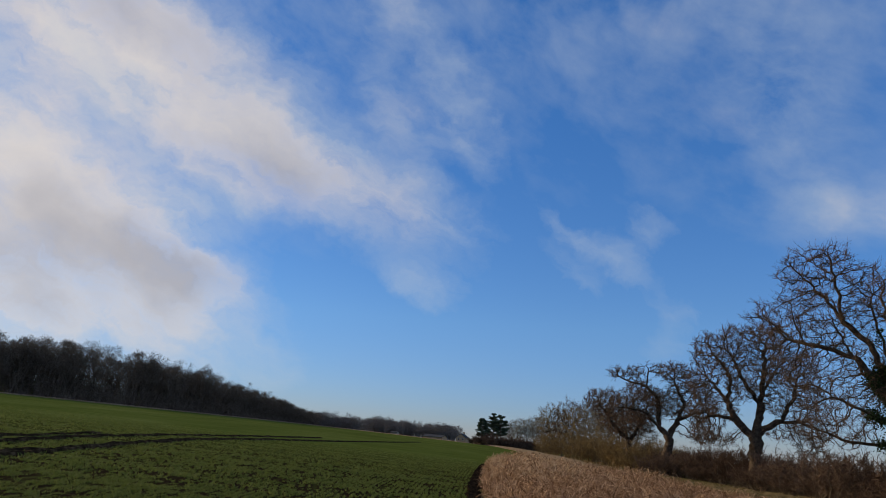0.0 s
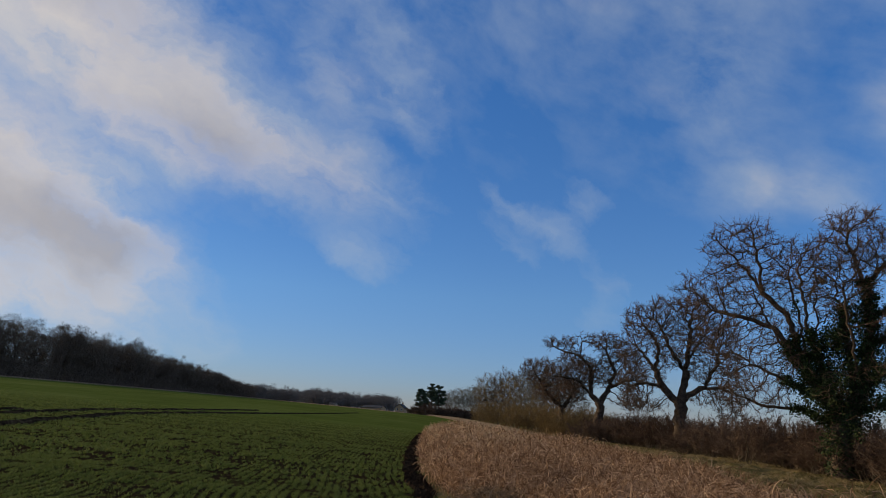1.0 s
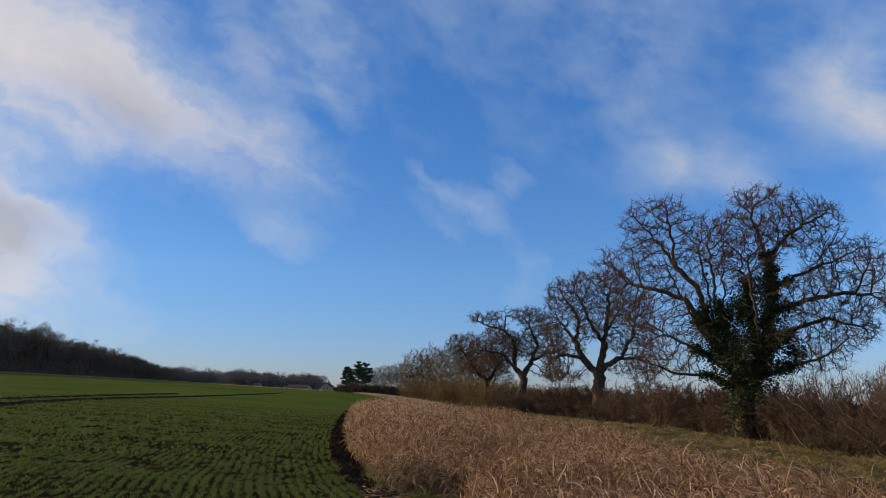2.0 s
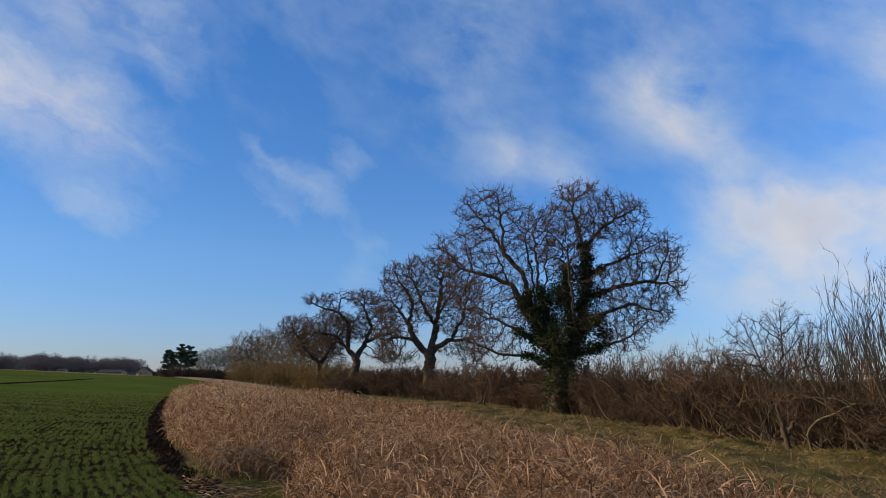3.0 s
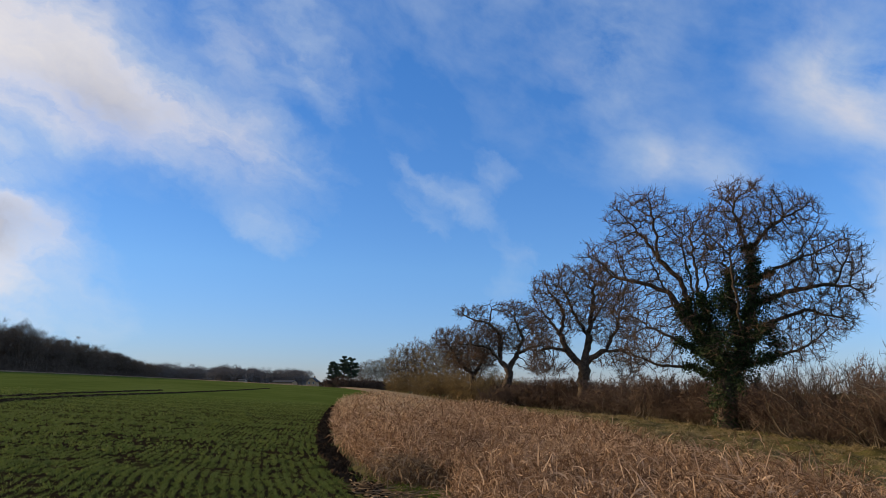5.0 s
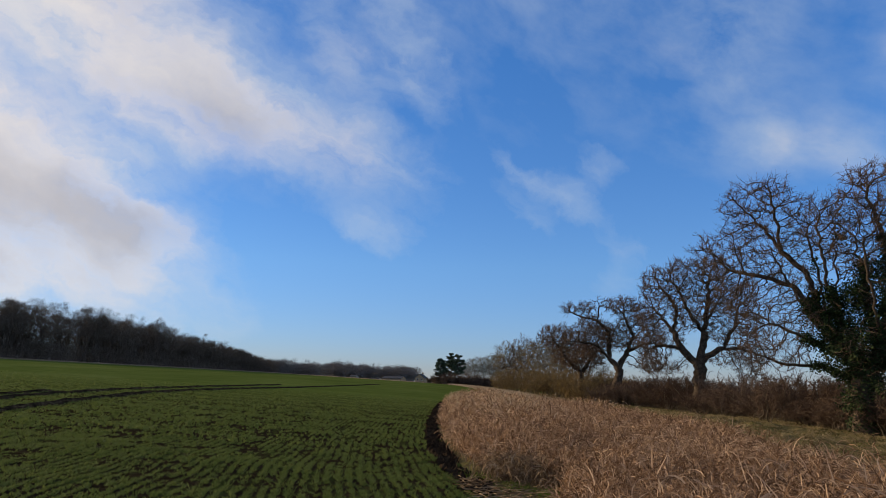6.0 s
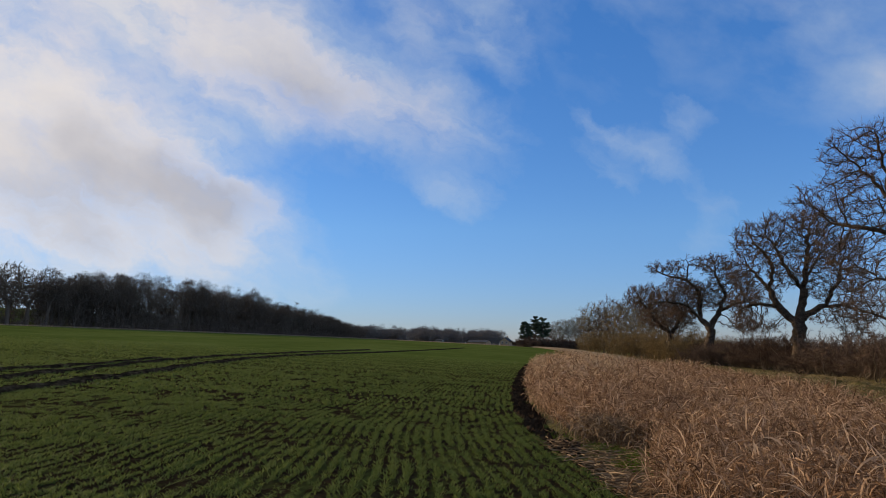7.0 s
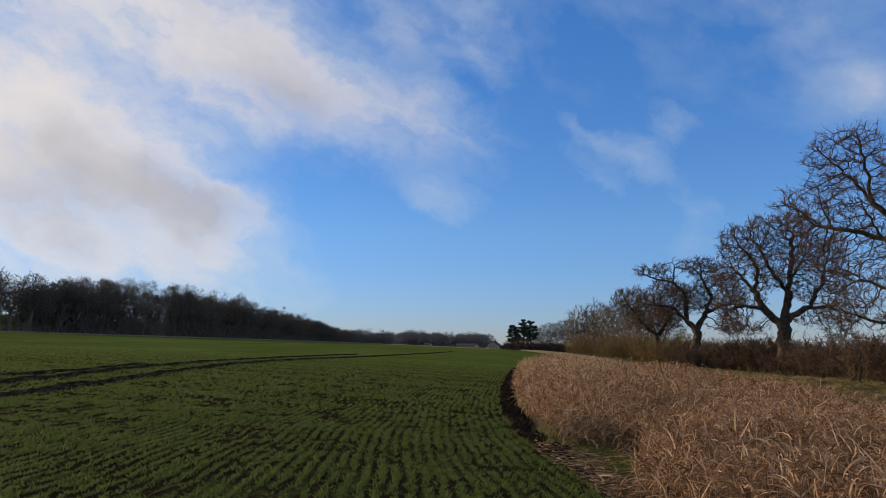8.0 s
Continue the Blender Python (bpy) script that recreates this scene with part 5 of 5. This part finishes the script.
for k in range(16):
    spot_az, spot_d = radians(4.1 + 0.27 * k), 352 + 6 * math.sin(k * 2.1)
    plant(light_kinds[k % 2], spot_d * math.sin(spot_az), spot_d * math.cos(spot_az), 40 * k, 1.7, 1.7 + 0.4 * math.sin(k * 1.7))
for kind in near_kinds + far_kinds + light_kinds + [olive_kind] + pole_kinds:
    for ob in (*kind.children, kind):
        bpy.data.objects.remove(ob)

# ---- the wood on the rise and the far woods ----
def wood_shape(spots, rng, height, half, tufts, r, low=0.3, profile=None, limbs=12, rolling=0.0):
    """Crowded bare trees: for each a trunk, rising limbs, and a domed crown of rounded heads, each a burst of fine twigs."""
    n = len(spots)
    base = on_land(spots[:, 0], spots[:, 1], -0.2)
    H = height * rng.uniform(0.88, 1.06, n) * (1.0 if profile is None else lerp(spots[:, 1], *profile))
    H = H * (1 + rolling * (patches(51, spots[:, 0], spots[:, 1], half * 5) - 0.5))
    wide = half * rng.uniform(0.8, 1.25, n)
    s0, _ = twigs(rng, base, np.tile([0, 0, 1.0], (n, 1)) + rng.normal(0, 0.06, (n, 3)), H * 0.6, np.maximum(r, 0.08) * 2.2 * rng.uniform(0.6, 1.3, n), 0.1, 0)
    i = np.repeat(np.arange(n), limbs)
    m = len(i)
    th = rng.uniform(0, 2 * np.pi, m)
    lift = np.arcsin(rng.uniform(-0.55 if low > 0.05 else -0.98, 1.0, m))
    out = np.stack([np.cos(th) * np.cos(lift), np.sin(th) * np.cos(lift), np.sin(lift)], 1)
    mid, tall_half = H[i] * (low + (1 - low) * 0.5), H[i] * (1 - low) * 0.5
    head = base[i] + np.stack([np.zeros(m), np.zeros(m), mid], 1) + out * np.stack([wide[i], wide[i], tall_half], 1) * rng.uniform(0.5, 0.78, (m, 1))
    q = base[i] + np.stack([np.zeros(m), np.zeros(m), H[i] * rng.uniform(0.12, 0.5, m)], 1)
    s1, _ = twigs(rng, q, head - q, np.linalg.norm(head - q, axis=1), np.full(m, max(r * 1.2, 0.075)), 0.2, 0.1, plain=True)
    k = np.repeat(np.arange(m), max(4, tufts // limbs))
    size = (half * 0.48 * rng.uniform(0.75, 1.25, m))[k]
    way = unit(rng.normal(0, 1, (len(k), 3)) + 0.55 * out[k] + [0, 0, 0.3])
    start = head[k] + way * (size * rng.uniform(0.15, 0.75, len(k)))[:, None] + rng.normal(0, 0.03, (len(k), 3)) * half
    s2, _ = twigs(rng, start, way + rng.normal(0, 0.3, way.shape), size * rng.uniform(0.2, 0.36, len(k)), np.full(len(k), r * 0.8), 0.3, 0.0, plain=True)
    return joined([s0, s1, s2])


rng = np.random.RandomState(6)
Y = np.concatenate([rng.uniform(110, 470, 200), rng.uniform(190, 440, 120), rng.uniform(196, 228, 14)])
depth = np.concatenate([rng.uniform(0, 1, 200) ** 1.2 * 36, rng.uniform(0, 12, 120), rng.uniform(0, 20, 14)])
spots = np.stack([lerp(Y, WOOD_Y, WOOD_X) - 2 - depth, Y], 1)


def thinned(spots, rng, share):
    """Leaves only a share of the trees at the wood's open near end."""
    return spots[(spots[:, 0] / spots[:, 1] > -0.685) | (rng.uniform(0, 1, len(spots)) < share)]


spots = thinned(spots, rng, 0.12)
tall = ([110, 195, 225, 290, 330, 360, 420, 470], [0.95, 1.0, 1.3, 1.34, 1.12, 0.95, 0.66, 0.5])
tagged(part("woodland", wood_shape(spots, rng, 16.4, 5.2, 1150, 0.062, 0.12, profile=tall, limbs=14, rolling=0.15), wood_twig), "dark bare deciduous wood on the rise", "woodland", kind="stuff")
Y = np.concatenate([rng.uniform(205, 450, 216), rng.uniform(196, 228, 14), rng.uniform(130, 205, 16)])
spots = np.stack([lerp(Y, WOOD_Y, WOOD_X) - rng.uniform(9, 32, 246), Y], 1)
spots = thinned(spots, rng, 0.05)
tagged(part("woodland_thicket", wood_shape(spots, rng, 14.0, 5.2, 300, 0.17, 0.0, profile=tall, limbs=12), wood_twig), "dense dark growth inside the wood", "woodland", kind="stuff")
Y = np.concatenate([rng.uniform(110, 465, 400), rng.uniform(205, 330, 160)])
spots = np.stack([lerp(Y, WOOD_Y, WOOD_X) - 1 - rng.uniform(0, 14, 560), Y], 1)
spots = thinned(spots, rng, 0.9)
tagged(part("woodland_undergrowth", wood_shape(spots, rng, 7.0, 3.4, 130, 0.12, 0.0, limbs=6), wood_twig), "dark brushwood along the wood's edge", "undergrowth", kind="stuff")
Y = rng.uniform(105, 465, 420)
spots = np.stack([lerp(Y, WOOD_Y, WOOD_X) - rng.uniform(-0.5, 5, 420), Y], 1)
tagged(part("woodland_bramble", wood_shape(spots, rng, 2.8, 2.6, 70, 0.14, -0.4, limbs=4), wood_twig), "low dark bramble at the wood foot", "undergrowth", kind="stuff")
# far wood and copse wear the twig colour with haze painted in
A = np.radians(rng.uniform(-16, 2.2, 330))
R = rng.uniform(780, 900, 330)
spots = np.stack([R * np.sin(A), R * np.cos(A)], 1)
tagged(part("far_woodland", wood_shape(spots, rng, 17.0, 10.0, 420, 0.2, 0.0, limbs=9, rolling=0.4), hazed_twig), "far bare wood on the skyline, greyed by haze in its colour", "woodland", kind="stuff")
A = np.radians(rng.uniform(-5.5, 1.6, 90))
R = rng.uniform(560, 620, 90)
spots = np.stack([R * np.sin(A), R * np.cos(A)], 1)
tagged(part("far_copse", wood_shape(spots, rng, 12.5, 7.0, 300, 0.2, 0.0, limbs=8, rolling=0.7), hazed_twig), "bare copse beside the farm", "woodland", kind="stuff")


# ---- conifers and the farm ----
def conifer(spot, height, half, seed):
    rng = np.random.RandomState(seed)
    x, y = spot
    top = tagged(new("conifer_tree"), "dark green pine beside the farm", "tree", "pines by the farm")
    top.matrix_world = pose(x, y, float(land(x, y)) - 0.1)
    part("trunk", tube([(0, 0, 0), (0.1, 0, height * 0.5), (0, 0.1, height * 0.97)], [0.4, 0.28, 0.06], 7), bark, top, smooth=True)
    n = 90
    h = rng.uniform(0.3, 0.97, n) * height
    reach = half * np.interp(h / height, [0.3, 0.5, 0.8, 1], [0.8, 1.0, 0.75, 0.25]) * rng.uniform(0.6, 1.1, n)
    th = rng.uniform(0, 6.28, n)
    D = np.stack([np.cos(th), np.sin(th), np.full(n, 0.15)], 1)
    s, line = twigs(rng, np.stack([np.zeros(n), np.zeros(n), h], 1), D, reach, np.full(n, 0.07), 0.15, 0.1)
    tagged(part("branchwork", s, bark, top), kind="stuff")
    q, w = offshoots(rng, line, 90, 0.6, 0.1, 0.4)
    q = q + rng.normal(0, 0.28, q.shape) * [1, 1, 0.6]
    tagged(part("foliage", leaf_cloud(rng, q, 0.5), needle, top), kind="stuff")
    return top


for bearing, away, height, half, seed in ((4.1, 372, 14.0, 3.9, 1), (5.0, 378, 17.5, 4.8, 2), (5.6, 374, 17.0, 4.8, 3)):
    a = radians(bearing)
    conifer((away * math.sin(a), away * math.cos(a)), height, half, seed)


def box(x0, x1, y0, y1, z0, z1):
    V = np.array([(x, y, z) for x in (x0, x1) for y in (y0, y1) for z in (z0, z1)], float)
    F = np.array([(0, 1, 3), (0, 3, 2), (4, 6, 7), (4, 7, 5), (0, 4, 5), (0, 5, 1), (2, 3, 7), (2, 7, 6), (0, 2, 6), (0, 6, 4), (1, 5, 7), (1, 7, 3)])
    return V, F


def gable_body(w, l, eaves, ridge):
    V = np.array([(x, y, z) for y in (0, l) for x, z in ((-w / 2, 0), (w / 2, 0), (w / 2, eaves), (0, ridge), (-w / 2, eaves))], float)
    F = [(0, 1, 2), (0, 2, 4), (4, 2, 3), (5, 7, 6), (5, 9, 7), (9, 8, 7)]
    for a, b in ((0, 1), (1, 2), (4, 0)):
        F += [(a, a + 5, b + 5), (a, b + 5, b)]
    return V, np.array(F)


def roof_slab(w, l, eaves, ridge, side):
    o = 0.35
    e = eaves - o * (ridge - eaves) / (w / 2)
    pts = [(0, ridge + 0.05), (side * (w / 2 + o), e + 0.05), (side * (w / 2 + o), e + 0.25), (0, ridge + 0.25)]
    V = np.array([(x, y, z) for y in (-o, l + o) for x, z in pts], float)
    F = [(0, 1, 2), (0, 2, 3), (4, 6, 5), (4, 7, 6)]
    for a in range(4):
        b = (a + 1) % 4
        F += [(a, a + 4, b + 4), (a, b + 4, b)]
    return V, np.array(F)


def building(name, label, spot, turn, w, l, eaves, ridge, wall_mat, windows, chimney=False):
    x, y = spot
    top = tagged(new(name), label, "building")
    top.matrix_world = pose(x, y, float(land(x, y)) - 0.3, 0, 0, turn)
    part("wall", gable_body(w, l, eaves, ridge), wall_mat, top)
    for side in (-1, 1):
        part("roof", roof_slab(w, l, eaves, ridge, side), slate, top)
    for wx_, wz in windows:
        f = part("window", box(wx_ - 0.55, wx_ + 0.55, -0.06, 0.05, wz - 0.65, wz + 0.65), white_paint, top)
        part("pane", box(wx_ - 0.45, wx_ + 0.45, -0.075, -0.05, wz - 0.55, wz + 0.55), dark_glass, f)
    if chimney:
        part("chimney", box(-0.5, 0.5, l - 1.4, l - 0.5, ridge - 0.6, ridge + 1.3), brick_wall, top)
    return top


def polar(bearing, away):
    return away * math.sin(radians(bearing)), away * math.cos(radians(bearing))


building("farmhouse", "brick farmhouse gable under dark slate roof", polar(2.35, 450), -14, 6.4, 11, 3.2, 5.6, brick_wall, [(-1.4, 2.2), (1.4, 2.2)], True)
building("barn", "long low barn with reddish brick wall", polar(1.0, 480), 62, 8, 15, 2.0, 3.4, brick_wall, [])
building("shed", "small pale field shed", polar(-2.9, 470), 60, 3, 5, 1.6, 2.2, stone_wall, [])


# ---- leaning and broken stems at the hedge foot ----
def bent_stem(name, label, lines, radius, near=0.96, mat=None):
    """A mossy stem that leans out of the hedge: one pole and its forks."""
    lines = [[(p[0] * near, p[1] * near, 1.6 + (p[2] - 1.6) * near) for p in line] for line in lines]
    foot = Vector(lines[0][0])
    z = float(land(foot.x, foot.y)) - 0.08
    top = tagged(new(name), label, "stem")
    top.matrix_world = pose(foot.x, foot.y, z)
    r = np.random.RandomState(len(lines) * 7 + int(foot.y))
    for k, line in enumerate(lines):
        pts = np.array(line, float) - [foot.x, foot.y, z]
        if not k:
            pts[0, 2] = 0
        s = np.linspace(0, 1, len(pts))
        t = np.linspace(0, 1, 14)
        fine_pts = np.stack([np.interp(t, s, pts[:, a]) for a in range(3)], 1)
        fine_pts[1:-1] = (fine_pts[:-2] + fine_pts[1:-1] + fine_pts[2:]) / 3 + r.normal(0, 0.03, (12, 3))
        side_p, side_w = offshoots(r, tuple(np.array(x) for x in (fine_pts[5:-1], (fine_pts[5:-1] + fine_pts[6:]) / 2, fine_pts[6:], unit(fine_pts[6:] - fine_pts[5:-1]), unit(fine_pts[6:] - fine_pts[5:-1]))), 4, 0.7, 0.4, 0.0)
        shoots, spray = twigs(r, side_p, side_w, r.uniform(0.25, 0.9, len(side_p)), np.full(len(side_p), 0.009), 0.5, 0.2)
        more_p, more_w = offshoots(r, spray, 3, 0.7, 0.2, 0.2)
        more, _ = twigs(r, more_p, more_w, r.uniform(0.1, 0.4, len(more_p)), np.full(len(more_p), 0.006), 0.5, 0.1, plain=True)
        tagged(part("brushwood", joined([shoots, more]), hedge_twig, top), kind="stuff")
        part("fork" if k else "stem", tube(fine_pts, radius * (0.75 if k else 1.0) * (1 - 0.7 * t), 8), mat or pale_stem, top, smooth=True)
    return top


bent_stem("leaning_stem", "pale mossy stem leaning out of the hedge", [
    [(19.15, 8.78, -0.5), (19.0, 9.08, 0.28), (18.76, 9.56, 0.74), (18.61, 9.86, 1.31), (18.56, 9.95, 2.08), (18.54, 9.98, 3.33), (18.56, 9.94, 4.8)],
    [(18.61, 9.86, 1.31), (18.69, 9.71, 2.07), (18.86, 9.37, 3.29), (18.98, 9.13, 4.7)]], 0.058)
bent_stem("mossy_trunk", "short mossy hedge trunk with upright shoots", [
    [(19.4, 8.3, -0.5), (19.45, 8.2, 0.72), (19.5, 8.1, 1.45), (19.5, 8.15, 2.63), (19.6, 7.9, 4.1)], [(19.47, 8.15, 1.2), (19.1, 8.4, 1.8), (18.9, 8.6, 3.2)]], 0.11)
bent_stem("broken_stem", "bleached broken stem bent over at the hedge foot", [
    [(20.64, 14.55, -0.78), (20.13, 14.39, -0.24), (19.71, 14.12, 0.16), (19.57, 13.46, 0.49), (19.51, 12.83, 0.74), (19.47, 12.35, 0.94)],
    [(19.47, 12.35, 0.94), (18.97, 12.92, 1.1), (18.43, 13.5, 1.09)]], 0.048, 1.0)
bent_stem("hedge_stump", "short grey forked stump at the hedge foot", [
    [(20.53, 15.37, -0.75), (20.47, 15.45, -0.18), (20.37, 15.57, 0.26), (20.35, 15.6, 0.79)],
    [(20.47, 15.45, -0.18), (20.7, 15.14, 0.4), (20.78, 15.04, 1.08)]], 0.11, 1.0, hedge_bark)

# grey stems bent over and laid through the hedge above its dark foot
r = np.random.RandomState(91)
for k in range(13):
    y = 4.5 + 1.75 * k + r.uniform(-0.5, 0.5)
    x, way = float(hedge_x(y)) - r.uniform(0.5, 1.0), r.choice([-1, 1])
    g = float(land(x, y))
    top_z, run = r.uniform(1.4, 2.3), r.uniform(1.6, 2.8)
    stem = bent_stem("laid_stem", "grey bare stem bent over through the hedge", [
        [(x + 0.2, y, g), (x + 0.1, y + 0.15 * way, g + 0.5 * top_z), (x, y + 0.35 * run * way, g + 0.85 * top_z), (x - 0.15, y + 0.7 * run * way, g + top_z), (x - 0.1, y + run * way, g + top_z + r.uniform(-0.3, 0.5))],
        [(x, y + 0.35 * run * way, g + 0.85 * top_z), (x + 0.1, y + 0.45 * run * way, g + 1.3 * top_z), (x + 0.1, y + 0.5 * run * way, g + 1.75 * top_z)]], r.uniform(0.028, 0.046), 1.0, hedge_bark)
    tagged(stem, group="laid hedge stems")
